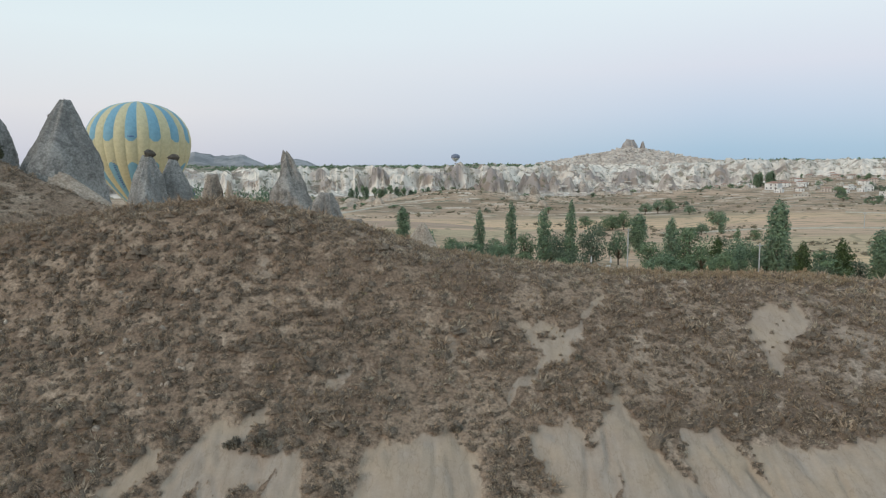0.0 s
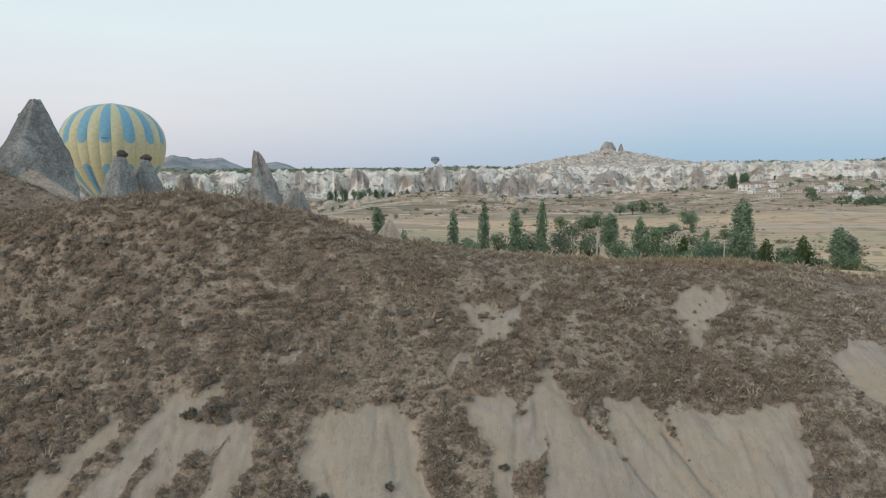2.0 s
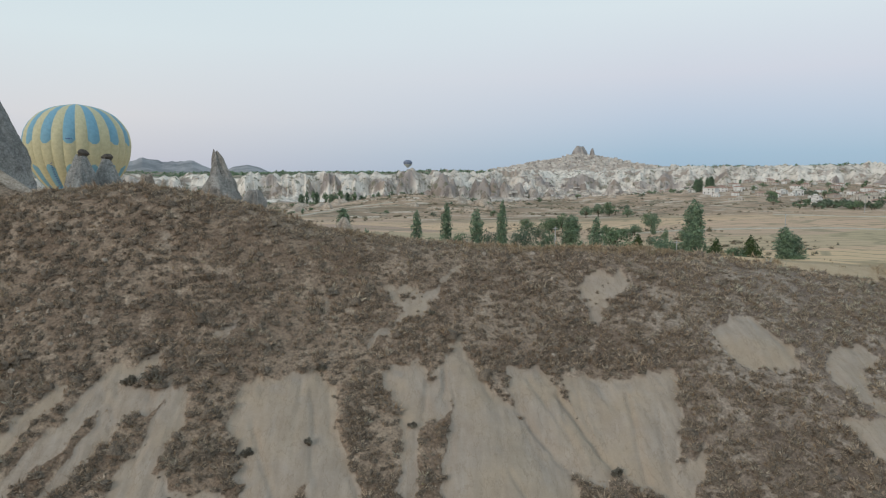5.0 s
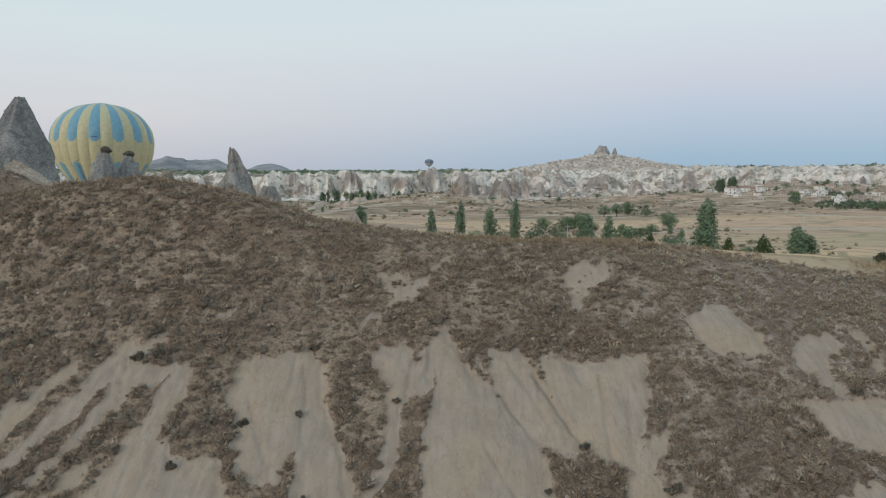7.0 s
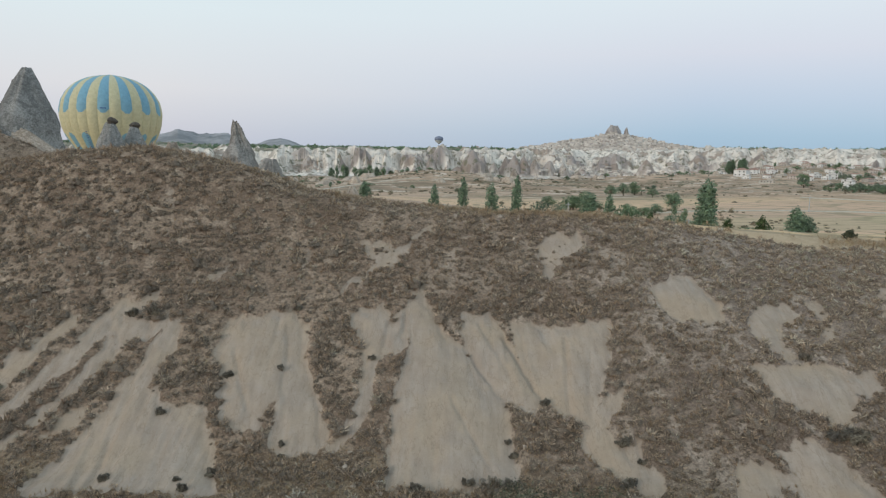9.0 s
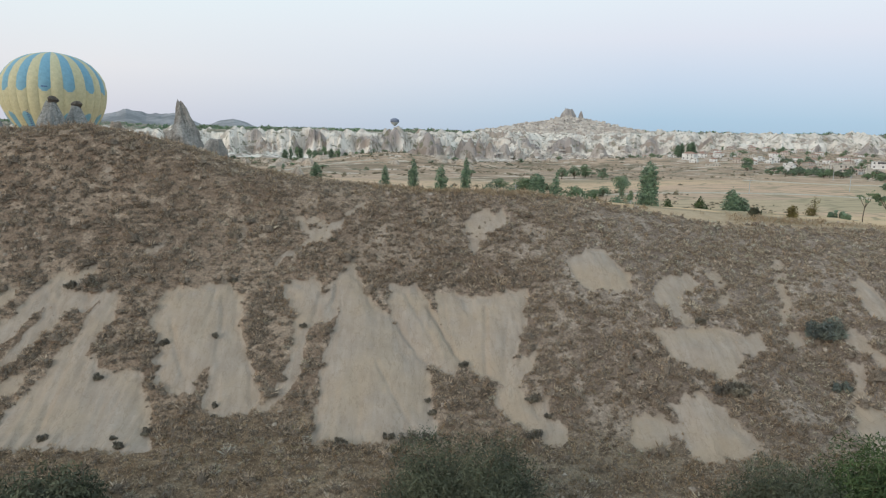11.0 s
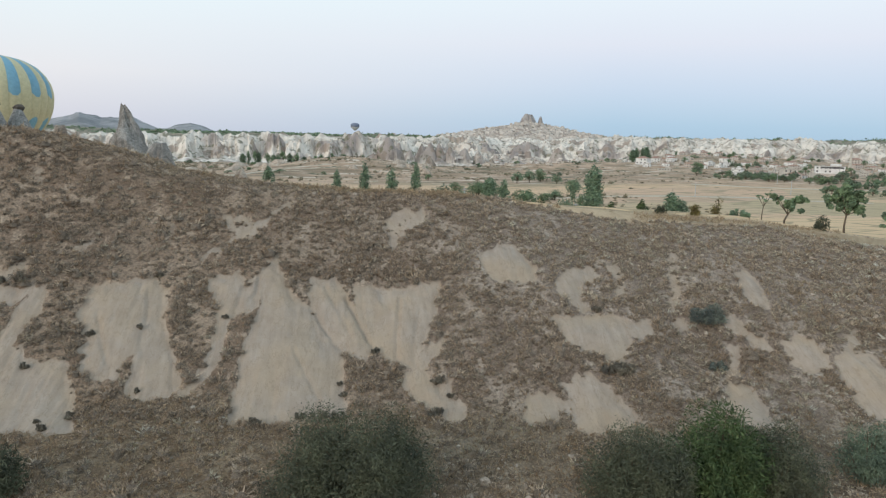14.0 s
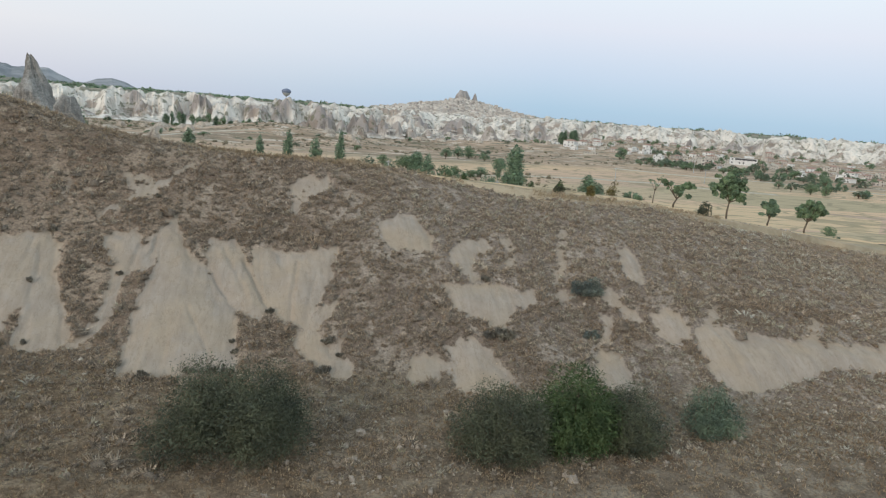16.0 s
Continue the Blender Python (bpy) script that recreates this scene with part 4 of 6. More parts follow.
wisps = [tuft(source, 7, 0.08, 0.8, 1.3) for _ in range(8)]

count = 78000
sx, sy = source.uniform(-46, 90, count), source.uniform(9, 49, count)
sy = np.where(source.uniform(0, 1, count) < 0.16, source.uniform(45, 80, count), sy)
sx = np.where(sy > 49, source.uniform(-60, -2, count), sx)
naked = bareness(sx, sy)
cover = fbm(sx / 5, sy / 5, 4, 61) + 0.35 * fbm(sx / 1.6, sy / 1.6, 2, 63)
toe = np.interp(sx, (-60, 5, 14, 28, 45, 90), (21, 22.3, 21.3, 19.3, 15.6, 9.5))
back_edge = np.interp(sx, (-60, -10, 15, 28, 38, 70, 120), (52, 52, 47, 44.6, 41.2, 40.2, 34))
keep = (source.uniform(0, 1, count) > naked * 1.3) & (cover - 0.2 * step(10, 22, sx) * step(33, 38, sy) + 0.25 * (1 - step(-6, 4, sx)) > -0.85 + 0.3 * source.normal(0, 1, count)) & ((sy < back_edge) | (sx < -2))
keep &= (sy > toe - 0.5) | (source.uniform(0, 1, count) < 0.6)
sx, sy, toe, cover = sx[keep], sy[keep], toe[keep], cover[keep]
size = np.exp(source.normal(np.log(0.265), 0.44, len(sx))) * np.where(sy < toe, 1.1, 1.0) * (1 + 0.2 * np.clip(cover, -1, 1))
rust = fbm(sx / 9 + 50, sy / 9, 3, 64)
tone = np.clip(0.33 + 0.30 * rust + source.normal(0, 0.19, len(sx)) + 0.30 * step(18, 50, sx) - 0.14 * (1 - step(-14, 2, sx)) + np.where(sy < toe, 0.08, 0), 0, 1)
places = np.stack([sx, sy, height(sx, sy) - 0.03], -1)
soft = source.uniform(0, 1, len(sx)) < np.where(sy < toe + 1.5, 0.75, 0.4)
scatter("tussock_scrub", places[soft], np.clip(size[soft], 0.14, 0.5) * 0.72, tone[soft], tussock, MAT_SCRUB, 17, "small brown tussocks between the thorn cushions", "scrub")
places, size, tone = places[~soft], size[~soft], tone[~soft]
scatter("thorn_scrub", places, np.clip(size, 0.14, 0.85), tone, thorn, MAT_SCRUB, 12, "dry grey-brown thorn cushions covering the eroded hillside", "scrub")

count = 74000
sx, sy = source.uniform(-46, 90, count), source.uniform(6, 49, count)
sy = np.where(source.uniform(0, 1, count) < 0.3, source.uniform(4, 24, count), sy)
naked = bareness(sx, sy)
cover = fbm(sx / 4 + 20, sy / 4, 4, 71)
toe = np.interp(sx, (-60, 5, 14, 28, 45, 90), (21, 22.3, 21.3, 19.3, 15.6, 9.5))
back_edge = np.interp(sx, (-60, -10, 15, 28, 38, 70, 120), (52, 52, 47, 44.6, 41.2, 40.2, 34))
keep = (source.uniform(0, 1, count) > naked * 1.1) & (cover > -0.1 - 0.9 * (sy < toe + 1)) & (sy < back_edge)
sx, sy, toe, cover = sx[keep], sy[keep], toe[keep], cover[keep]
size = source.uniform(0.12, 0.3, len(sx)) * np.where(sy < toe, 1.1, 1.0)
tone = np.clip(0.45 + 0.35 * fbm(sx / 6, sy / 6, 3, 72) + source.normal(0, 0.2, len(sx)), 0, 1)
places = np.stack([sx, sy, height(sx, sy) - 0.02], -1)
scatter("dry_grass", places, size, tone, wisps, MAT_GRASS, 13, "tawny dry grass tufts between the thorn cushions", "grass")

# taller dark bushes crowding the gullies and the heads of the slips
# bands along the scoops' edges also stand in for the shade there
BANDS = ((28.4, 25.6, 32.4, 22.4, 0.6), (32.4, 22.4, 34.6, 19.6, 0.6), (45.6, 21.4, 46.2, 17.4, 0.6), (2.7, 30.8, 3.3, 24.4, 0.8), (9.4, 32.6, 14.0, 32.9, 0.4), (14.0, 33.0, 20.8, 32.6, 0.4), (11.0, 31.6, 11.6, 30.4, 0.3), (14.1, 31.4, 14.6, 30.3, 0.3), (-8.6, 27.4, -11.6, 24.6, 0.4), (-6.8, 26.8, -3.6, 26.6, 0.6), (-3.4, 29.4, -3.2, 23.6, 0.4), (14.2, 24.6, 17.4, 23.4, 0.9), (34.4, 25.0, 39.6, 27.6, 0.7), (38.6, 25.0, 43.4, 22.4, 0.6), (-4, 21.0, 7, 21.6, 0.7), (8, 19.9, 16, 20.2, 0.5), (47.5, 24.8, 62, 23.2, 0.9))
bx, by = [], []
for x0, y0, x1, y1, wide in BANDS:
    n = int(9 * math.hypot(x1 - x0, y1 - y0) * (0.5 + wide))
    along = source.uniform(0, 1, n)
    bx.append(x0 + (x1 - x0) * along + source.normal(0, wide * 0.6, n))
    by.append(y0 + (y1 - y0) * along + source.normal(0, wide * 0.6, n))
sx, sy = np.concatenate(bx), np.concatenate(by)
keep = bareness(sx, sy) < 0.6
sx, sy = sx[keep], sy[keep]
places = np.stack([sx, sy, height(sx, sy) - 0.03], -1)
scatter("dark_scrub", places, np.exp(source.normal(np.log(0.36), 0.3, len(sx))), np.clip(source.normal(0.16, 0.12, len(sx)), 0, 0.6), thorn, MAT_SCRUB, 16, "taller dark brown bushes along the gullies and slip heads, some in place of shade", "scrub")

# a fringe of straw along the crest
count = 3200
sx = source.uniform(-6, 62, count)
sy = np.interp(sx, (-60, -10, 15, 40, 70, 120), (46, 44.5, 43, 42.5, 41.5, 36)) + source.normal(0.3, 0.7, count)
keep = fbm(sx / 3, sy / 3, 3, 75) > -0.05
sx, sy = sx[keep], sy[keep]
places = np.stack([sx, sy, height(sx, sy) - 0.02], -1)
scatter("straw_fringe", places, source.uniform(0.2, 0.42, len(sx)), np.clip(source.normal(0.7, 0.12, len(sx)), 0, 0.9), wisps, MAT_GRASS, 15, "pale straw grass fringing the crest of the hill", "grass")

# loose stones, pale against the litter
count = 6500
sx, sy = source.uniform(-30, 88, count), source.uniform(7, 44, count)
keep = (fbm(sx / 7 + 9, sy / 7, 3, 81) + np.where(sx > 35, 0.25, -0.1) > 0.05) & (bareness(sx, sy) < 0.5)
sx, sy = sx[keep], sy[keep]
cube = np.array([(a, b, c) for a in (-1, 1) for b in (-1, 1) for c in (-1, 1)], dtype=float)
lump = cube * 0.7
tip = np.array([(0, 0, 1.1), (0, 0, -1.0), (1.1, 0, 0), (-1.1, 0, 0), (0, 1.1, 0), (0, -1.1, 0)])
hull = np.concatenate([lump, tip])
sides = []
for axis, sign, top in ((2, 1, 8), (2, -1, 9), (0, 1, 10), (0, -1, 11), (1, 1, 12), (1, -1, 13)):
    ring = [k for k in range(8) if cube[k][axis] == sign]
    other = [a for a in range(3) if a != axis]
    ring.sort(key=lambda k: math.atan2(cube[k][other[1]], cube[k][other[0]]))
    if (axis == 1) == (sign == 1):
        ring.reverse()
    sides += [(ring[k], ring[(k + 1) % 4], top) for k in range(4)]
sides = np.array(sides)
shape = hull[None] * source.uniform(0.6, 1.4, (len(sx), 14, 1)) * source.uniform(0.6, 1.2, (len(sx), 1, 3))
stone = shape * np.exp(source.normal(np.log(0.075), 0.42, (len(sx), 1, 1))) + np.stack([sx, sy, height(sx, sy) + 0.02], -1)[:, None, :]
stone_mesh = fast_mesh("loose_stones", stone.reshape(-1, 3), (sides[None] + 14 * np.arange(len(sx))[:, None, None]).reshape(-1, 3), MAT_PALE_ROCK)
tagged(new("loose_stones", stone_mesh), "small pale tuff stones strewn on the slope", "stones", kind="stuff")

# scrub clumps over the grazed middle of the valley
MAT_VALLEY = scrub_material("valley_scrub", ((0.0, (0.16, 0.13, 0.09)), (0.12, (0.20, 0.165, 0.115)), (0.35, (0.24, 0.24, 0.15)), (0.6, (0.34, 0.30, 0.20)), (0.8, (0.44, 0.35, 0.25)), (1.0, (0.52, 0.44, 0.33))))
count = 15000
az, r = source.uniform(-22, 40, count), source.uniform(250, 1120, count)
sx, sy = r * np.sin(np.radians(az)), r * np.cos(np.radians(az))
cover = fbm(sx / 60, sy / 60, 4, 92) + 0.5 * step(430, 600, r) - 0.45
keep = cover + 0.12 * source.normal(0, 1, count) > 0.0
sx, sy, r = sx[keep], sy[keep], r[keep]
size = np.exp(source.normal(np.log(1.1), 0.45, len(sx)))
tone = np.clip(0.45 + 0.5 * fbm(sx / 90, sy / 90, 2, 93) + source.normal(0, 0.2, len(sx)), 0, 1)
scatter("valley_scrub", np.stack([sx, sy, height(sx, sy) - 0.1], -1), np.clip(size, 0.4, 3.0), tone, [cushion(source, 10) for _ in range(8)], MAT_VALLEY, 14, "low olive and brown scrub dotting the valley's grazed rises", "scrub")


# ---- tuff cones and boulders ----
def rock_mesh(name, tall, profile, seed, mat, rough=0.12, squash=1.0, lean=(0, 0), rings=64, columns=72):
    """A weathered stack: profile gives the radius in metres from foot to tip."""
    v = np.linspace(0, 1, rings)
    radius = np.interp(v, np.linspace(0, 1, len(profile)), profile)
    turn = np.linspace(0, 2 * np.pi, columns, endpoint=False)
    T, V = np.meshgrid(turn, v)
    R = np.repeat(radius[:, None], columns, 1)
    mean = max(radius.mean(), 0.1)
    high = V * tall / mean
    cx, cy = np.cos(T), np.sin(T)
    big = fbm(cx * 1.1 + seed * 3.1 + high * 0.35, cy * 1.1 + high * 0.45, 4, seed)
    side = fbm(cx * 2.2 + seed - high * 0.2, cy * 2.2 + high * 0.3, 4, seed + 5)
    gully = np.abs(fbm(cx * 2.6 + seed, cy * 2.6 + high * 0.16, 3, seed + 7))
    fine = fbm(cx * 6 + seed + high * 0.7, cy * 6 + high * 2.1, 4, seed + 3)
    R = R * (1 + rough * (2.4 * big + 1.5 * side - 1.8 * (0.35 - gully) + 0.9 * fine))
    V = V + (0.03 * big + 0.02 * side) * (V > 0.02)
    X = R * np.cos(T) + lean[0] * V
    Y = R * np.sin(T) * squash + lean[1] * V
    Z = V * tall
    verts = np.stack([X, Y, Z], -1).reshape(-1, 3)
    verts = np.vstack([verts, [[lean[0], lean[1], tall * 1.004]]])
    faces = [tuple(f) for f in grid_faces(rings, columns, True)]
    last = (rings - 1) * columns
    me = bpy.data.meshes.new(name)
    me.from_pydata([tuple(p) for p in verts], [], faces + [(last + k, last + (k + 1) % columns, rings * columns) for k in range(columns)])
    me.materials.append(mat)
    me.polygons.foreach_set("use_smooth", np.ones(len(me.polygons), dtype=bool))
    me.update()
    return me


def rock(name, label, x, y, top, profile, seed, mat, sink=0.6, **more):
    foot = ground_at(x, y) - sink
    ob = new(name, rock_mesh(name, top - foot, profile, seed, mat, **more))
    ob.location = (x, y, foot)
    return tagged(ob, label, "rock")


great_cone = rock("tuff_cone", "tall weathered grey tuff cone on the knoll", -35.0, 64.5, 24.2, (4.3, 4.0, 3.6, 3.35, 3.2, 3.0, 2.65, 2.2, 1.7, 1.1, 0.45), 3, MAT_ROCK, sink=2.5, lean=(0.9, 0), rough=0.085)
mesh_part("perched_stone", rock_mesh("perched_stone", 0.45, (0.16, 0.24, 0.26, 0.2, 0.08), 44, MAT_CAP, rough=0.2, rings=10, columns=14), great_cone, "small dark stone perched on the shoulder", pose(-0.55, 0, 22.55 - great_cone.location.z))
rock("tuff_cone", "broad grey tuff cone beside the taller one", -42.9, 66, 23.9, (3.0, 2.95, 2.9, 2.75, 2.5, 2.1, 1.4, 0.5), 5, MAT_ROCK, sink=1.0, rough=0.1)
rock("tuff_apron", "smooth pale tuff apron at the cone's foot", -30.8, 61.2, 18.1, (6.0, 4.9, 3.8, 2.7, 1.6, 0.6), 8, MAT_PALE_ROCK, sink=3.4, rough=0.05, squash=0.55, lean=(-3.4, 0.6))
rock("tuff_cone", "pointed grey tuff spire behind the ridge", -21.7, 108.5, 20.9, (5.2, 4.9, 4.6, 4.3, 4.1, 3.8, 3.5, 3.2, 2.85, 2.6, 2.2, 1.5, 1.15, 0.8, 0.25), 12, MAT_SPIRE, rough=0.19, lean=(-2.4, 0))
for x, y, top, seed, wide in ((-47.4, 114, 20.5, 14, 1.0), (-44.9, 118, 19.9, 17, 1.08)):
    chimney = rock("fairy_chimney", "grey tuff chimney with a dark overhanging capstone", x, y, top, [wide * r for r in (4.6, 4.2, 3.8, 3.5, 3.25, 2.95, 2.55, 2.05, 1.35, 0.7)], seed, MAT_ROCK, rough=0.09)
    cap = mesh_part("capstone", rock_mesh("capstone", 1.3, (0.5, 0.6, 0.8, 0.9, 0.7, 0.35), seed + 2, MAT_CAP, rough=0.22, rings=16, columns=30), chimney, "dark flat capstone", pose(0.1, 0, top - chimney.location.z - 0.25, 0, 14 if seed == 14 else -3, 0))
rock("tuff_cone", "small twin brown tuff cone", -41.7, 128, 17.4, (3.2, 3.0, 2.6, 2.2, 1.8, 1.3, 0.7), 22, MAT_BROWN_ROCK, rough=0.15)
rock("tuff_cone", "small pale tuff cone beside its twin", -38.7, 128, 16.3, (3.0, 2.6, 2.2, 1.8, 1.3, 0.8, 0.3), 24, MAT_PALE_ROCK, rough=0.15)
rock("tuff_boulder", "blunt grey tuff boulder below the spire", -17.0, 104, 14.8, (3.6, 3.4, 3.1, 2.8, 2.4, 1.8, 0.8), 27, MAT_SPIRE, rough=0.17)
rock("tuff_ledge", "low rounded tuff ledge with a dark top", -10.0, 73, 12.9, (3.0, 2.9, 2.8, 2.6, 2.1, 1.3), 29, MAT_BROWN_ROCK, rough=0.12)
rock("tuff_cone", "low pale tuff cone behind the ridge", -3.4, 95, 11.0, (4.6, 3.9, 3.2, 2.5, 1.8, 1.1, 0.3), 31, MAT_PALE_ROCK, rough=0.05, lean=(0.7, 0))

# pale outcrops on the low hills and stray cones before the cliffs
s = rng(41)
OUTCROPS = [new("tuff_outcrop", rock_mesh("tuff_outcrop", 4.0, (4.5, 4.2, 3.6, 2.8, 1.6), 61, MAT_PALE_ROCK, rough=0.2, squash=0.7, rings=16, columns=26)), new("tuff_outcrop", rock_mesh("tuff_outcrop", 3.0, (5.5, 5.0, 4.2, 3.0, 1.4), 63, MAT_PALE_ROCK, rough=0.22, squash=0.6, rings=16, columns=26)), new("tuff_outcrop", rock_mesh("tuff_outcrop", 13, (6.5, 5.6, 4.8, 4.0, 3.0, 1.8, 0.5), 65, MAT_BROWN_ROCK, rough=0.16, rings=26, columns=30))]
for k, ob in enumerate(OUTCROPS):
    tagged(ob, ("rounded pale tuff outcrop on the low hill", "low pale tuff outcrop on the low hill", "stray brown tuff cone before the cliffs")[k], "rock", "tuff outcrops")
spots_seen = set()
for k in range(40):
    kind = 2 if k >= 34 else k % 2
    if kind == 2:
        az, r = s.uniform(-14, 20), s.uniform(960, 1230)
        x, y = r * math.sin(math.radians(az)), r * math.cos(math.radians(az))
    elif k < 22:
        x, y = s.uniform(-120, 90), s.uniform(520, 690)
    else:
        x, y = s.uniform(130, 300), s.uniform(620, 760)
    size = s.uniform(0.6, 1.5)
    m = pose(x, y, ground_at(x, y) - 0.5, 0, 0, s.uniform(0, 360)) @ Matrix.Diagonal((size * 1.2, size * 1.2, size, 1))
    if kind in spots_seen:
        keep_pose = OUTCROPS[kind].matrix_basis.copy()
        OUTCROPS[kind].matrix_basis = Matrix()
        copy_thing(OUTCROPS[kind], m)
        OUTCROPS[kind].matrix_basis = keep_pose
    else:
        spots_seen.add(kind)
        OUTCROPS[kind].matrix_basis = m

# ---- the castle rock far off ----
MAT_CASTLE = grainy("brown_castle_rock", (0.27, 0.24, 0.225), (0.43, 0.39, 0.365), 0.03, 0.95, 0.5, 3.0)
rock("castle_rock", "huge brown rock castle crowning the far hill town", 762, 2900, 159, (110, 86, 66, 54, 47, 44, 41, 37, 30, 15), 33, MAT_CASTLE, sink=16, rough=0.11)
rock("castle_rock", "slender rock tower beside the castle rock", 815, 2905, 151, (72, 58, 43, 34, 27, 22, 17, 11, 4), 36, MAT_CASTLE, sink=16, rough=0.13)


# ---- hot-air balloons ----
def cloth(name, colour):
    m, n, l, shader = material(name, 0.55)
    weave = noise_node(n, l, 1.2, 5, 0.6)
    shade = ramp_node(n, l, weave, ((0.3, tuple(c * 0.86 for c in colour)), (0.7, tuple(min(1, c * 1.08) for c in colour))))
    l.new(shade, shader.inputs["Base Color"])
    bumped(n, l, shader, noise_node(n, l, 0.6, 3), 0.25, 0.2)
    return m


MAT_YELLOW = cloth("pale_yellow_cloth", (0.57, 0.53, 0.34))
MAT_BLUE = cloth("sky_blue_cloth", (0.20, 0.39, 0.50))
MAT_BLACK = cloth("black_cloth", (0.03, 0.03, 0.035))
MAT_RED = cloth("red_cloth", (0.38, 0.06, 0.06))
MAT_DEEP_BLUE = cloth("deep_blue_cloth", (0.07, 0.10, 0.27))
MAT_WHITE = cloth("white_cloth", (0.62, 0.62, 0.62))
MAT_SLATE = cloth("slate_blue_cloth", (0.20, 0.23, 0.31))
MAT_WICKER = grainy("wicker", (0.16, 0.10, 0.05), (0.26, 0.17, 0.09), 6.0)

ENVELOPE = ((0.0, 0.13), (0.06, 0.26), (0.12, 0.40), (0.2, 0.56), (0.3, 0.74), (0.4, 0.88), (0.5, 0.96), (0.6, 0.995), (0.66, 1.0), (0.75, 0.965), (0.83, 0.87), (0.9, 0.73), (0.955, 0.52), (0.985, 0.30), (1.0, 0.05))


def gore_mesh(radius, tall, count, painted):
    rows, columns = 140, 15
    v = np.linspace(0, 1, rows)
    along = np.interp(v, *zip(*ENVELOPE))
    # rounded outline between the given heights
    for _ in range(6):
        along[1:-1] = 0.25 * along[:-2] + 0.5 * along[1:-1] + 0.25 * along[2:]
    s = np.linspace(-1, 1, columns)
    S, V = np.meshgrid(s, v)
    A = along[:, None] * radius * (1 + 0.035 * (1 - S * S) * np.sin(np.pi * np.clip(V * 1.02, 0, 1)) - 0.01)
    turn = S * np.pi / count
    verts = np.stack([A * np.sin(turn), -A * np.cos(turn), V * tall], -1).reshape(-1, 3)
    faces = grid_faces(rows, columns)
    slots = np.zeros(len(faces), dtype=int)
    if painted:
        fs = np.abs((S[:-1, :-1] + S[1:, 1:]) / 2).ravel()
        fv = ((V[:-1, :-1] + V[1:, 1:]) / 2).ravel()
        upper = fv > 0.618 + 0.050 * (1 - np.sqrt(np.clip(1 - fs ** 2, 0, 1)))
        lower = (fv < 0.437 - 0.045 * (1 - np.sqrt(np.clip(1 - fs ** 2, 0, 1)))) & (fv > 0.02)
        slots = (upper | lower).astype(int)
    return fast_mesh("gore", verts, faces, None, True, [MAT_YELLOW, MAT_BLUE], slots)


def striped_balloon(x, y, bottom, radius, tall, turn):
    balloon = tagged(new("hot_air_balloon"), "pale yellow hot-air balloon with sky-blue petal stripes", "balloon")
    balloon.location = (x, y, bottom)
    count = 28
    painted, plain = gore_mesh(radius, tall, count, True), gore_mesh(radius, tall, count, False)
    for k in range(count):
        mesh_part("gore", painted if k % 2 == 0 else plain, balloon, "", pose(0, 0, 0, 0, 0, turn + k * 360 / count))
    mouth = 0.13 * radius
    for name, low, high, wide_low, wide_high, mat, label in (("skirt", -1.4, 0.0, 0.9, 1.0, MAT_BLACK, "black fabric skirt"), ("scoop", -3.2, -1.4, 0.62, 0.9, MAT_RED, "red fabric scoop")):
        turns = np.linspace(0, 2 * np.pi, 28, endpoint=False)
        ring = [np.stack([np.cos(turns) * mouth * w, np.sin(turns) * mouth * w, np.full(28, z)], -1) for w, z in ((wide_low, low), (wide_high, high))]
        mesh_part(name, fast_mesh(name, np.vstack(ring), grid_faces(2, 28, True), mat, True), balloon, label)
    # a slanting line of unreadable writing down one seam, and a short one on a petal
    for k in range(13):
        bm = bmesh.new()
        bmesh.ops.create_cube(bm, size=1, matrix=Matrix.Diagonal((0.55, 0.04, 0.42, 1)))
        z = 0.45 - 0.019 * k
        r = np.interp(z, *zip(*ENVELOPE)) * radius * 1.012
        part("lettering", bm, MAT_DEEP_BLUE, balloon, "dark unreadable lettering", pose(0, 0, z * tall, 0, 0, turn - 22.5) @ pose(0, -r, 0, -38))
    r = np.interp(0.66, *zip(*ENVELOPE)) * radius * 1.03
    for k in range(5):
        bm = bmesh.new()
        bmesh.ops.create_cube(bm, size=1, matrix=Matrix.Diagonal((0.26, 0.04, 0.3 if k % 2 else 0.36, 1)))
        part("lettering", bm, MAT_DEEP_BLUE, balloon, "dark unreadable lettering", pose(0, 0, 0.66 * tall, 0, 0, turn) @ pose(0.36 * (k - 2), -r, 0, 0))
    return balloon


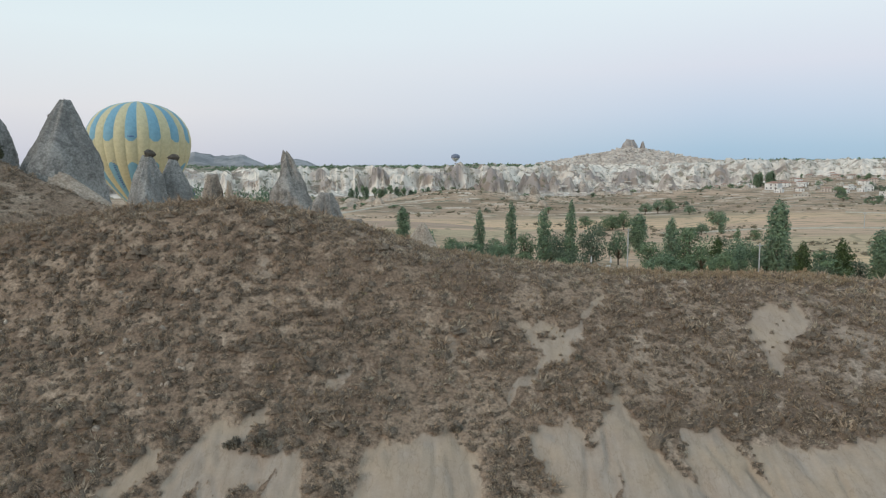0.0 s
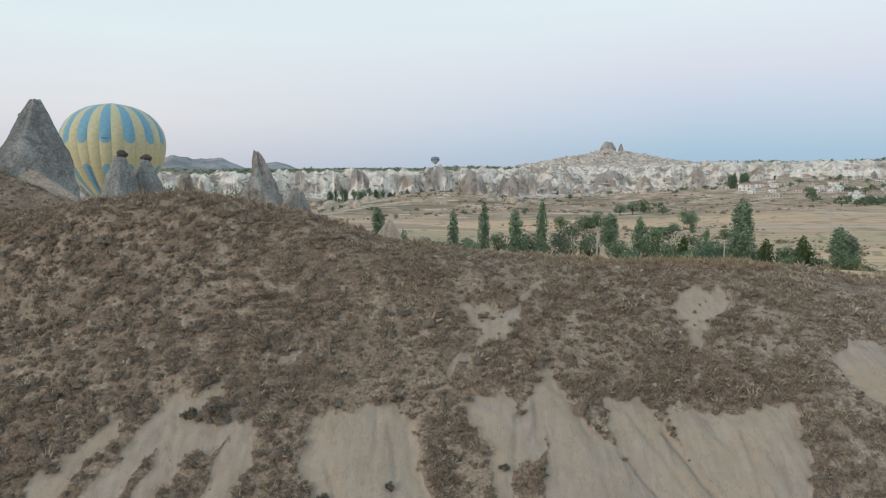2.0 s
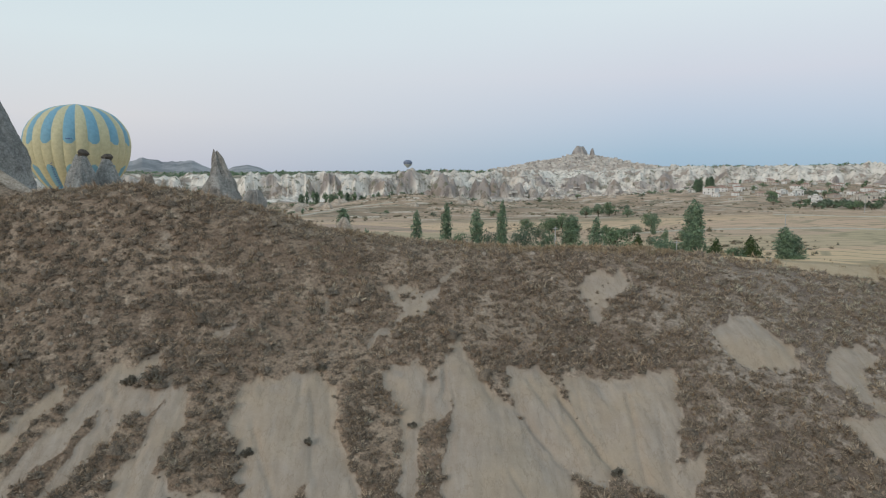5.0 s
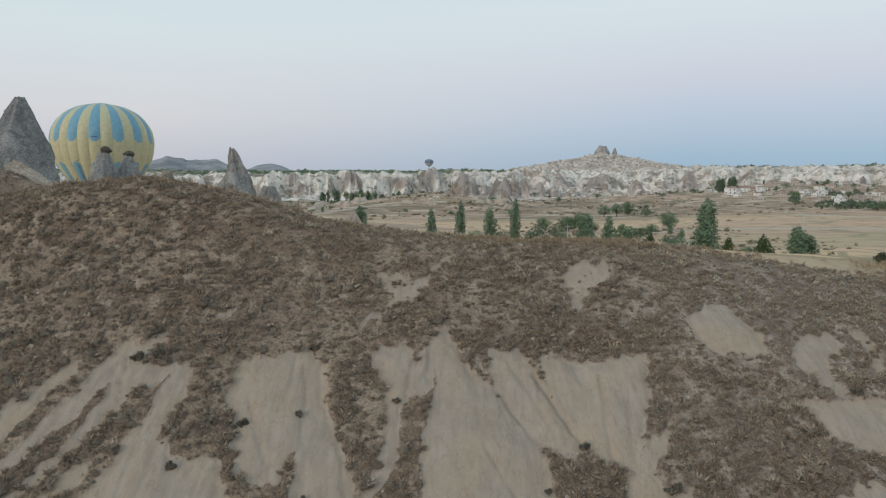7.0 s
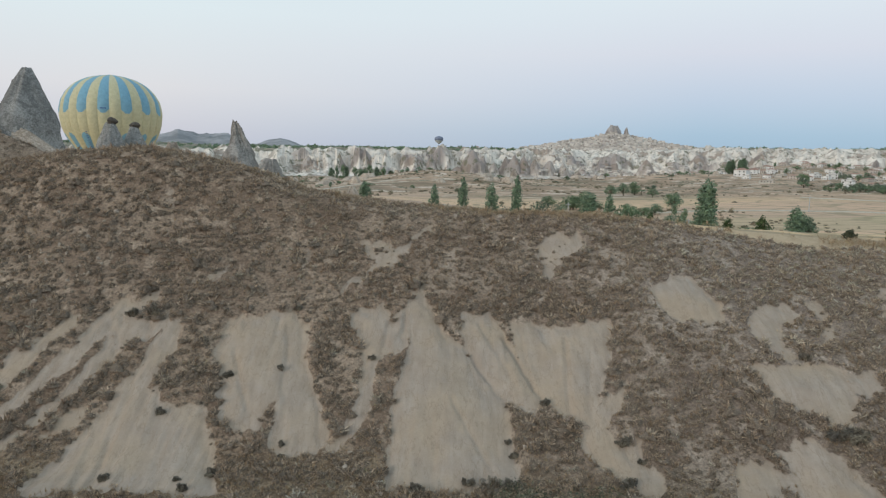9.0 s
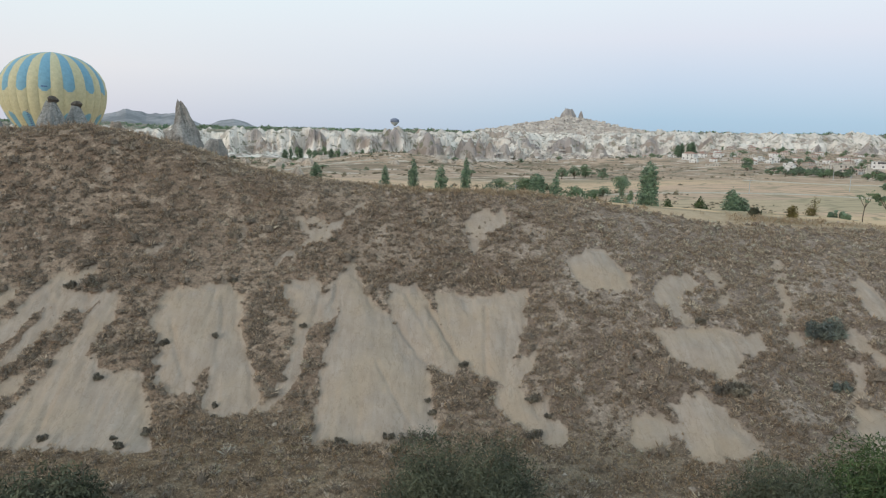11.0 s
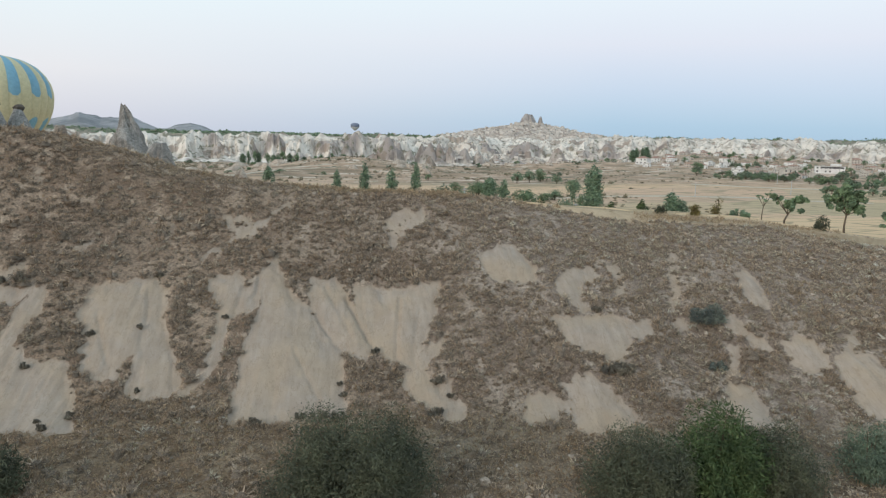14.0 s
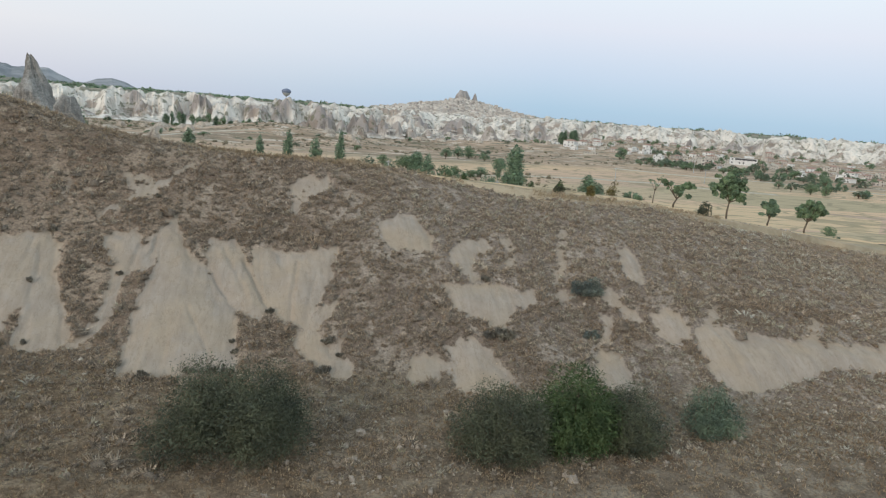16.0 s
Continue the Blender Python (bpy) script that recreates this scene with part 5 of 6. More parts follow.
def plain_balloon(x, y, bottom, radius, tall, name_label, top_mat, low_mat, basket):
    ball = tagged(new("hot_air_balloon"), name_label, "balloon")
    ball.location = (x, y, bottom)
    v = np.linspace(0, 1, 30)
    along = np.interp(v, *zip(*ENVELOPE)) * radius
    turns = np.linspace(0, 2 * np.pi, 36, endpoint=False)
    verts = np.stack([along[:, None] * np.cos(turns), along[:, None] * np.sin(turns), np.repeat((v * tall)[:, None], 36, 1)], -1).reshape(-1, 3)
    faces = grid_faces(30, 36, True)
    slots = np.array([1 if f[0] // 36 > 12 else 0 for f in faces])
    mesh_part("envelope", fast_mesh("envelope", verts, faces, None, True, [low_mat, top_mat], slots), ball)
    if basket:
        bm = bmesh.new()
        bmesh.ops.create_cube(bm, size=1, matrix=Matrix.Translation((0, 0, -5.5)) @ Matrix.Diagonal((4.5, 2.5, 2.2, 1)))
        part("basket", bm, MAT_WICKER, ball, "brown wicker basket")
        for sx in (-1, 1):
            for sy in (-1, 1):
                bm = bmesh.new()
                bmesh.ops.create_cube(bm, size=1, matrix=Matrix.Translation((sx * 1.4, sy * 1.0, -2.2)) @ Matrix.Diagonal((0.15, 0.15, 4.6, 1)))
                part("rope", bm, MAT_WICKER, ball)
    return ball


striped_balloon(-97.0, 227, 6.3, 15.4, 34.4, 14.6)
plain_balloon(32.2, 1835, 52, 11.5, 20, "distant blue and white hot-air balloon hovering over the cliffs", MAT_SLATE, MAT_WHITE, True)
plain_balloon(-72.3, 190, 1.5, 5.4, 14.5, "half-hidden deep-blue balloon behind the chimneys", MAT_DEEP_BLUE, MAT_DEEP_BLUE, False)


# ---- trees and bushes ----
def tube(points, radii, sides=7):
    """Vertices and faces of a bent, tapering limb."""
    points = [Vector(p) for p in points]
    verts, faces = [], []
    for k, (p, r) in enumerate(zip(points, radii)):
        along = (points[min(k + 1, len(points) - 1)] - points[max(k - 1, 0)]).normalized()
        a = along.orthogonal().normalized()
        b = along.cross(a)
        verts += [tuple(p + (a * math.cos(i * 2 * math.pi / sides) + b * math.sin(i * 2 * math.pi / sides)) * r) for i in range(sides)]
    for k in range(len(points) - 1):
        faces += [(k * sides + i, k * sides + (i + 1) % sides, (k + 1) * sides + (i + 1) % sides, (k + 1) * sides + i) for i in range(sides)]
    return np.array(verts), np.array(faces)


def limbs_mesh(name, limbs, mat):
    verts, faces, start = [], [], 0
    for points, radii in limbs:
        v, f = tube(points, radii)
        verts.append(v)
        faces.append(f + start)
        start += len(v)
    return fast_mesh(name, np.vstack(verts), np.vstack(faces), mat, True)


def leaves_mesh(name, seed, blobs, per_blob, leaf, mat, droop=0.0, slim=0.55):
    """Many small leaves round the outside of uneven clumps (x, y, z, rx, ry, rz)."""
    s = rng(seed)
    blobs = np.array(blobs, dtype=float)
    weight = (blobs[:, 3] * blobs[:, 5]) ** 0.9
    counts = np.maximum(6, (per_blob * len(blobs) * weight / weight.sum()).astype(int))
    pick = np.repeat(np.arange(len(blobs)), counts)
    n = len(pick)
    way = s.normal(0, 1, (n, 3))
    way /= np.linalg.norm(way, axis=1)[:, None]
    deep = s.uniform(0.35, 1.0, n) ** 0.5 * np.where(s.uniform(0, 1, n) < 0.12, 1.2, 1.0)
    centre = blobs[pick, :3] + way * deep[:, None] * blobs[pick, 3:]
    a = s.normal(0, 1, (n, 3))
    a[:, 2] -= droop
    a /= np.linalg.norm(a, axis=1)[:, None]
    b = np.cross(a, way + s.normal(0, 0.5, (n, 3)))
    b /= np.linalg.norm(b, axis=1)[:, None] + 1e-9
    size = leaf * s.uniform(0.6, 1.5, n)[:, None]
    a, b = a * size, b * size * slim
    verts = np.stack([centre - a, centre + b, centre + a, centre - b], 1).reshape(-1, 3)
    return fast_mesh(name, verts, np.arange(4 * n).reshape(-1, 4), mat)


def tree(name, label, category, limbs, crown, group="", apart=False):
    ob = tagged(new(name), label, category, group)
    stem = mesh_part("trunk", limbs_mesh("trunk", limbs[:1] if apart else limbs, MAT_BARK), ob)
    if apart:
        for limb in limbs[1:]:
            mesh_part("limb", limbs_mesh("limb", [limb], MAT_BARK), stem)
    mesh_part("crown", crown, ob)
    return ob


def poplar(seed, tall, wide, mat, label, leaves=3600):
    s = rng(seed)
    blobs = []
    for k in range(26):
        v = k / 25
        spread_here = wide * 0.5 * min(1, 0.62 + 2.2 * v) * (1 - 0.62 * max(0, (v - 0.5) / 0.5) ** 2.2) * 1.05
        turn = s.uniform(0, 6.28)
        blobs.append((math.cos(turn) * spread_here * 0.35, math.sin(turn) * spread_here * 0.35, tall * (0.08 + 0.86 * v), spread_here * s.uniform(0.6, 0.95), spread_here * s.uniform(0.6, 0.95), tall * s.uniform(0.09, 0.15)))
    limbs = [([(0, 0, -0.4), (0.1, 0, tall * 0.4), (0, 0, tall * 0.9)], (wide * 0.06, wide * 0.045, 0.03))]
    for k in range(6):
        turn, z = s.uniform(0, 6.28), tall * s.uniform(0.15, 0.6)
        limbs.append(([(0, 0, z), (math.cos(turn) * wide * 0.2, math.sin(turn) * wide * 0.2, z + tall * 0.1), (math.cos(turn) * wide * 0.3, math.sin(turn) * wide * 0.3, z + tall * 0.22)], (0.09, 0.06, 0.02)))
    return tree("poplar", label, "tree", limbs, leaves_mesh("crown", seed, blobs, leaves // 26, 0.23, mat), "poplars along the stream", True)


def round_tree(seed, tall, wide, mat, label, name="broadleaf_tree", leaves=2600, leaf=0.19, trunk=0.22, group="", clumps=22, apart=False):
    s = rng(seed)
    blobs, limbs = [], [([(0, 0, -0.4), (0.1, 0.05, tall * trunk), (0.0, 0, tall * 0.6)], (wide * 0.035, wide * 0.03, 0.05))]
    for k in range(clumps):
        turn, out, up = s.uniform(0, 6.28), s.uniform(0.1, 0.75) ** 0.6, s.uniform(0, 1)
        ring = math.sin(math.pi * (0.18 + 0.72 * up)) * wide * 0.5 * out
        x, y, z = math.cos(turn) * ring, math.sin(turn) * ring, tall * (trunk * 0.9 + (0.92 - trunk * 0.9) * up)
        size = wide * s.uniform(0.13, 0.23)
        blobs.append((x, y, z, size, size, size * s.uniform(0.65, 1.0)))
        limbs.append(([(0, 0, tall * trunk), (x * 0.5, y * 0.5, tall * trunk + (z - tall * trunk) * 0.6), (x, y, z)], (wide * 0.018, wide * 0.012, 0.015)))
    if apart:
        limbs = limbs[:7]
    return tree(name, label, "tree", limbs, leaves_mesh("crown", seed, blobs, leaves // clumps, leaf, mat), group, apart)


def bush(name, label, seed, wide, deep, tall, mat, leaves, leaf, clumps=22, droop=0.0, airy=1.0):
    s = rng(seed)
    blobs, limbs = [], []
    for k in range(clumps):
        turn, out = s.uniform(0, 6.28), math.sqrt(s.uniform(0, 1)) * 0.78
        x, y = math.cos(turn) * out * wide / 2, math.sin(turn) * out * deep / 2
        top = tall * math.sqrt(max(0.08, 1 - out * out)) * s.uniform(0.42, 1.1)
        size = tall * s.uniform(0.13, 0.25) * airy
        z = max(size * 0.5, top - size)
        blobs.append((x, y, z, size * 1.2, size * 1.2, size))
        if z > size * 1.5:
            blobs.append((x * 1.05, y * 1.05, z * 0.45, size * 1.2, size * 1.2, z * 0.5))
        limbs.append(([(x * 0.15, y * 0.15, -0.3), (x * 0.6, y * 0.6, z * 0.55), (x, y, z + size * 0.7)], (0.07, 0.045, 0.012)))
    ob = tagged(new(name), label, "bush")
    for limb in limbs[:12]:
        mesh_part("stem", limbs_mesh("stem", [limb], MAT_BARK), ob)
    mesh_part("foliage", leaves_mesh("foliage", seed, blobs, leaves // len(blobs), leaf * 1.4, mat, droop, 0.24), ob)
    return ob


def stand(ob, x, y, turn=0, sx=1.0, sz=1.0, sink=0.0):
    ob.matrix_basis = pose(x, y, ground_at(x, y) - sink, 0, 0, turn) @ Matrix.Diagonal((sx, sx, sz, 1))
    return ob


def again(ob, x, y, turn=0, sx=1.0, sz=1.0):
    plain = ob.matrix_basis.copy()
    ob.matrix_basis = Matrix()
    made = copy_thing(ob, pose(x, y, ground_at(x, y), 0, 0, turn) @ Matrix.Diagonal((sx, sx, sz, 1)))
    ob.matrix_basis = plain
    return made


POPLARS = [poplar(101, 16, 3.6, MAT_POPLAR, "tall dark green poplar by the stream"), poplar(102, 16, 4.2, MAT_POPLAR, "tall dark green poplar by the stream"), poplar(103, 16, 5.2, MAT_POPLAR, "broad dark green poplar by the stream", 6500)]
PALE_POPLAR = poplar(104, 10, 4.0, MAT_BRIGHT_LEAF, "young light green poplar by the stream", 2200)
ROUNDS = [round_tree(111, 7, 8, MAT_FRUIT, "dense green broadleaf tree in the valley", group="stream-side trees"), round_tree(112, 7, 8, MAT_POPLAR, "dark green broadleaf tree in the valley", group="stream-side trees"), round_tree(113, 7, 8, MAT_FRUIT, "spreading green broadleaf tree in the valley", group="stream-side trees")]
WILLOW = round_tree(114, 8, 9, MAT_SILVER_LEAF, "grey-green willow beside the stream", "willow", trunk=0.18, group="stream-side trees", apart=True)
PINE = poplar(115, 7, 3.2, MAT_POPLAR, "small dark conifer in the fields", 900)
PINE.name, PINE["group"] = "conifer", "conifers"

FAR_ROUNDS = [round_tree(116 + k, 7, 8, (MAT_FRUIT, MAT_POPLAR, MAT_SILVER_LEAF, MAT_FRUIT)[k], ("green broadleaf tree far down the valley", "dark green broadleaf tree far down the valley", "grey-green willow far down the valley", "round green tree far down the valley")[k], leaves=330, leaf=0.5, group="distant trees", clumps=8) for k in range(4)]

used = set()


def plant(first, x, y, tall, wide, natural_tall, natural_wide):
    turn = (x * 37 + y * 11) % 360
    sx, sz = wide / natural_wide, tall / natural_tall
    if first.name in used:
        return again(first, x, y, turn, sx, sz)
    used.add(first.name)
    return stand(first, x, y, turn, sx, sz)


# x, y, height, width
for k, (x, y, tall, wide) in enumerate(((-13.1, 230, 12.1, 5.2), (10.6, 204, 14.3, 3.2), (19.1, 197, 17.7, 3.5), (26.7, 186, 16.3, 4.2), (33.7, 185, 18.9, 3.4), (59.4, 182, 14.8, 3.9), (85.5, 178, 19.5, 6.9), (103.1, 165, 12.5, 6.2), (67.3, 240, 12.6, 7.2), (107.5, 167, 10.5, 4.5))):
    plant(POPLARS[2] if wide > 5.5 else POPLARS[k % 2], x, y, tall, wide, 16, 5.2 if wide > 5.5 else 3.9)
for x, y, tall, wide in ((68.7, 176, 10.3, 3.7), (88.3, 172, 9.7, 4.1), (96.3, 168, 10.4, 4.7)):
    plant(PALE_POPLAR, x, y, tall, wide, 10, 4)
BELT = ((2.6, 200, 6, 7.3), (8.8, 195, 5.2, 5.4), (15.1, 195, 6.9, 7.9), (24.1, 205, 8.8, 7.3), (50.5, 201, 9.1, 7.1), (56.9, 190, 7.7, 11.2), (70.5, 200, 11.1, 13.7), (82.8, 195, 7.8, 10.2), (86.1, 190, 6.8, 7.7), (98.3, 180, 6.8, 8.6), (55.3, 175, 5.2, 8.9), (66.3, 180, 7.3, 9.3), (66.8, 170, 5.9, 7.4), (78, 184, 7, 8), (92, 186, 6, 7), (36, 203, 8, 8))
for k, (x, y, tall, wide) in enumerate(BELT):
    plant(ROUNDS[k % 3], x, y, tall, wide, 7, 8)
ORCHARD = ((134.5, 440, 7.6, 9.6), (144.7, 450, 8.5, 11), (135.4, 352, 6.7, 8.5), (123.5, 430, 6.5, 9.4), (85, 330, 8.5, 8.2), (78.5, 330, 7, 10.9), (147, 420, 5.5, 7.2), (109.1, 260, 5.5, 3.2), (120.5, 270, 4.2, 5.7), (126.1, 320, 7.4, 8.1), (100.3, 310, 4.4, 5), (105.1, 300, 3.6, 10.2), (110.5, 300, 4.6, 7), (79.7, 330, 5.5, 11.5), (167, 142, 5, 4.8), (339, 340, 8, 8), (295, 300, 6.2, 8.9), (295.5, 290, 6, 5.4), (298.5, 330, 4.2, 6.5), (70, 345, 5, 9), (92, 335, 4, 8))
for k, (x, y, tall, wide) in enumerate(ORCHARD):
    plant(ROUNDS[(k + 1) % 3], x, y, tall, wide, 7, 8)
for x, y, tall, wide in ((32.4, 200, 10.5, 9.8), (43.5, 205, 12.4, 11.8), (104.5, 175, 5.1, 6.6), (32.9, 180, 6.3, 8.9), (100, 250, 3.9, 5.6), (67, 300, 5.4, 7.9)):
    plant(WILLOW, x, y, tall, wide, 8, 9)
for x, y, tall, wide in ((-3.1, 175, 7.8, 2.8), (119.1, 300, 5, 3.3)):
    plant(PINE, x, y, tall, wide, 7, 3.2)


# orchard trees on the track behind the crest, each with its own habit
def orchard_tree(seed, x, y, trunk_tall, bend, clumps, mat, label, leaves, leaf=0.17, stout=0.8):
    """clumps: x, y, z and radius of each leafy head, from the foot."""
    limbs = []
    fork = (bend, 0.05, trunk_tall)
    limbs.append(([(0, 0, -0.5), (bend * 0.2 - 0.08, 0, trunk_tall * 0.45), fork], [stout * r for r in (0.17, 0.13, 0.11)]))
    blobs = []
    s = rng(seed)
    for cx, cy, cz, r in clumps:
        limbs.append(([fork, (cx * 0.55 + bend * 0.45, cy * 0.5, (cz + trunk_tall) * 0.5), (cx, cy, cz + r * 0.4)], [stout * r for r in (0.085, 0.06, 0.02)]))
        for _ in range(9):
            blobs.append((cx + s.normal(0, r * 0.5), cy + s.normal(0, r * 0.5), cz + s.normal(0, r * 0.4), r * s.uniform(0.25, 0.55), r * s.uniform(0.25, 0.55), r * s.uniform(0.2, 0.45)))
    return stand(tree("orchard_tree", label, "tree", limbs, leaves_mesh("crown", seed, blobs, 2 * leaves // len(blobs), leaf * 0.72, mat), "orchard trees along the track", True), x, y)


orchard_tree(201, 59.2, 47.6, 1.1, 0.35, ((0.9, 0, 2.1, 0.75), (1.5, 0.3, 2.4, 0.7), (0.2, 0, 2.2, 0.5), (-0.7, 0.2, 2.7, 0.4), (-1.3, 0, 3.0, 0.35)), MAT_FRUIT, "small bent orchard tree with a lopsided crown", 1300)
orchard_tree(202, 66.3, 47.8, 2.0, 0.1, ((0, 0, 3.0, 1.2), (-1.3, 0.2, 3.6, 1.0), (1.2, 0, 3.2, 1.1), (0.3, 0.4, 4.5, 1.2), (-0.8, 0, 4.4, 0.9), (1.7, 0.2, 2.6, 0.6), (0.9, 0, 4.1, 0.9)), MAT_FRUIT, "full-crowned green orchard tree", 3200)
orchard_tree(203, 72.2, 48.2, 1.0, 0.1, ((0, 0, 1.9, 0.8), (0.6, 0, 2.3, 0.75), (-0.5, 0.1, 2.5, 0.7), (0.2, 0, 3.1, 0.5)), MAT_POPLAR, "small round dark green orchard tree", 1500)
orchard_tree(204, 77.0, 47.8, 1.6, 0.25, ((-0.3, 0, 3.0, 1.0), (0.4, 0.2, 3.5, 0.9), (1.7, 0, 2.9, 0.7), (2.4, 0.1, 2.7, 0.5), (-1.2, 0, 2.6, 0.5), (0.8, 0, 2.4, 0.6), (1.2, 0, 3.6, 0.6)), MAT_FRUIT, "orchard tree with a wide open crown", 2600)
orchard_tree(205, 56.8, 47.8, 1.6, 0.05, ((0, 0, 2.4, 0.35), (0.4, 0, 2.9, 0.3), (-0.6, 0, 2.7, 0.3), (0.9, 0.1, 3.0, 0.25)), MAT_FRUIT, "thin sparse sapling with few leaves", 110, 0.10, 0.4)
stand(bush("low_shrub", "low dark green shrub sprawling by the track", 211, 2.4, 1.6, 0.9, MAT_POPLAR, 700, 0.13, 9), 53.7, 47.0)
stand(bush("dry_shrub", "half-dry upright shrub by the track", 212, 1.6, 1.3, 2.0, MAT_DRY_LEAF, 420, 0.10, 10), 52.2, 48.5)
stand(bush("dry_shrub", "olive rounded shrub by the track", 213, 1.7, 1.4, 1.5, MAT_DARK_LEAF, 900, 0.10, 10), 60.6, 43.4)
stand(bush("silvery_shrub", "pale grey-green shrub in the stubble", 214, 3.4, 2.2, 1.3, MAT_SILVER_LEAF, 1000, 0.12, 12), 86.0, 52.5)
stand(bush("dry_shrub", "brown brushy shrub on the crest", 215, 1.5, 1.3, 1.1, MAT_DRY_LEAF, 600, 0.10, 9), 47.6, 44.5)
stand(bush("dry_shrub", "grey brushy shrub on the crest", 216, 1.6, 1.3, 0.9, MAT_DARK_LEAF, 600, 0.10, 9), 44.0, 44.6)

# thickets in the gully below the face
stand(bush("thicket", "dense dark grey-green thicket on the gully floor", 221, 9.8, 6.4, 4.9, MAT_DARK_LEAF, 62000, 0.055, 90, 0.0), 14.3, 12.3)
stand(bush("thicket", "dark twiggy thicket beside the fresh green one", 222, 6.2, 5.0, 4.2, MAT_DARK_LEAF, 38000, 0.055, 60, 0.0), 28.6, 11.3)
stand(bush("thicket", "fresh green leafy bush amid dark thickets", 223, 5.6, 4.6, 4.7, MAT_BRIGHT_LEAF, 26000, 0.075, 52), 32.7, 11.8)
stand(bush("thicket", "dark green thicket at the leafy bush's side", 224, 4.4, 4.0, 3.8, MAT_DARK_LEAF, 22000, 0.055, 44, 0.0), 36.3, 11.6)
stand(bush("silvery_shrub", "silvery blue-green shrub on the gully floor", 225, 3.7, 3.2, 3.2, MAT_SILVER_LEAF, 13000, 0.058, 34), 42.2, 12.6)
stand(bush("low_shrub", "blue-grey shrub on the slope", 226, 3.1, 1.9, 1.4, MAT_BLUE_LEAF, 3200, 0.07, 18), 39.8, 26.4)
stand(bush("low_shrub", "small grey shrub on the slope", 227, 1.7, 1.3, 0.7, MAT_BLUE_LEAF, 1000, 0.07, 10), 38.9, 23.0)
stand(bush("thicket", "dark green thicket at the gully's edge", 228, 5.2, 4.0, 3.4, MAT_DARK_LEAF, 12000, 0.08, 34), -3.4, 13.0)
stand(bush("low_shrub", "grey-brown shrub between two slips", 229, 2.6, 1.5, 0.8, MAT_HEATH, 1900, 0.07, 14), 31.6, 22.6)
for k, (x, y, size) in enumerate(((-9.4, 30.2, 1.0), (-8.1, 30.2, 1.5), (7.0, 35.9, 0.55), (5.7, 28.6, 0.5), (-2.6, 27.0, 0.8), (0.4, 27.5, 0.6), (1.2, 23.3, 0.55), (1.4, 22.7, 0.45), (-5.7, 24.7, 0.7), (-7.1, 20.6, 0.8), (-3.0, 19.9, 0.7), (-3.4, 20.6, 0.45), (11.2, 21.0, 0.75), (12.4, 20.5, 1.5), (13.5, 20.9, 1.1), (13.8, 23.0, 0.6), (13.6, 23.8, 0.5), (19.7, 23.4, 1.0), (20.6, 22.3, 0.6), (19.5, 20.7, 1.4), (32.0, 28.0, 0.8), (-2.0, 21.4, 0.8), (0.6, 31.8, 0.7), (15.9, 26.1, 0.7), (8.6, 20.4, 0.9))):
    stand(bush("cushion_shrub", "grey-brown rounded cushion shrub on a bare slip", 240 + k, size, size * 0.8, size * 0.55, MAT_HEATH, 700, 0.05, 9), x, y)

# undergrowth that closes the green belt
s = rng(300)
for k in range(34):
    x = s.uniform(2, 112)
    y = 196 - 0.22 * x + s.uniform(-14, 8)
    if 35 < x < 54 and y < 202:
        continue
    plant((ROUNDS + [WILLOW])[k % 4], x, y, s.uniform(3.6, 6.4), s.uniform(6, 10), 7, 8)

# trees behind the ridge by the cones
for x, y, tall, wide in ((-56, 160, 13.2, 9), (-60, 164, 12.4, 8), (-46, 158, 12.2, 10), (-41, 160, 12.8, 11), (-36, 161, 12.0, 9), (-31, 160, 11.4, 8), (-25, 175, 7, 7)):
    plant(ROUNDS[1], x, y, tall, wide, 7, 8)
for k, (x, y, wide, tall) in enumerate(((-45.5, 61.5, 3.6, 1.8), (-42.0, 59.5, 3.0, 1.3), (-38.6, 60.5, 2.4, 1.0), (-40.5, 63, 3.0, 1.6))):
    stand(bush("low_shrub", "dull green shrub on the knoll by the cones", 260 + k, wide, wide * 0.7, tall, MAT_DARK_LEAF, 1300, 0.11, 12), x, y)


# ---- village ----
MAT_PLASTER = grainy("cream_plaster", (0.51, 0.465, 0.405), (0.65, 0.60, 0.53), 0.4, 0.9, 0.2, 0.02)
MAT_WHITE_WALL = grainy("whitewash", (0.70, 0.685, 0.66), (0.82, 0.805, 0.78), 0.4, 0.9, 0.2, 0.02)
MAT_PINK_WALL = grainy("pinkish_stone", (0.49, 0.43, 0.38), (0.62, 0.555, 0.495), 0.4, 0.9, 0.2, 0.02)
MAT_TILE = grainy("red_roof_tile", (0.31, 0.19, 0.15), (0.45, 0.29, 0.23), 0.8, 0.85, 0.3, 0.05)
MAT_FLAT_ROOF = grainy("grey_flat_roof", (0.30, 0.28, 0.25), (0.42, 0.39, 0.35), 0.5)
MAT_WINDOW, wn_, wl_, glass_shader = material("dark_window", 0.15)
glass_shader.inputs["Base Color"].default_value = (0.09, 0.09, 0.095, 1)
glass_shader.inputs["Specular IOR Level"].default_value = 0.5
MAT_POST = grainy("grey_concrete_post", (0.38, 0.38, 0.38), (0.55, 0.55, 0.54), 3.0)
MAT_SAIL = grainy("white_canvas", (0.66, 0.66, 0.66), (0.78, 0.78, 0.78), 1.0)


def box(wide, deep, tall, x=0, y=0, z=0, bevel=0.0):
    bm = bmesh.new()
    bmesh.ops.create_cube(bm, size=1, matrix=Matrix.Translation((x, y, z + tall / 2)) @ Matrix.Diagonal((wide, deep, tall, 1)))
    if bevel:
        bmesh.ops.bevel(bm, geom=bm.edges[:], offset=bevel, segments=1, affect="EDGES")
    return bm


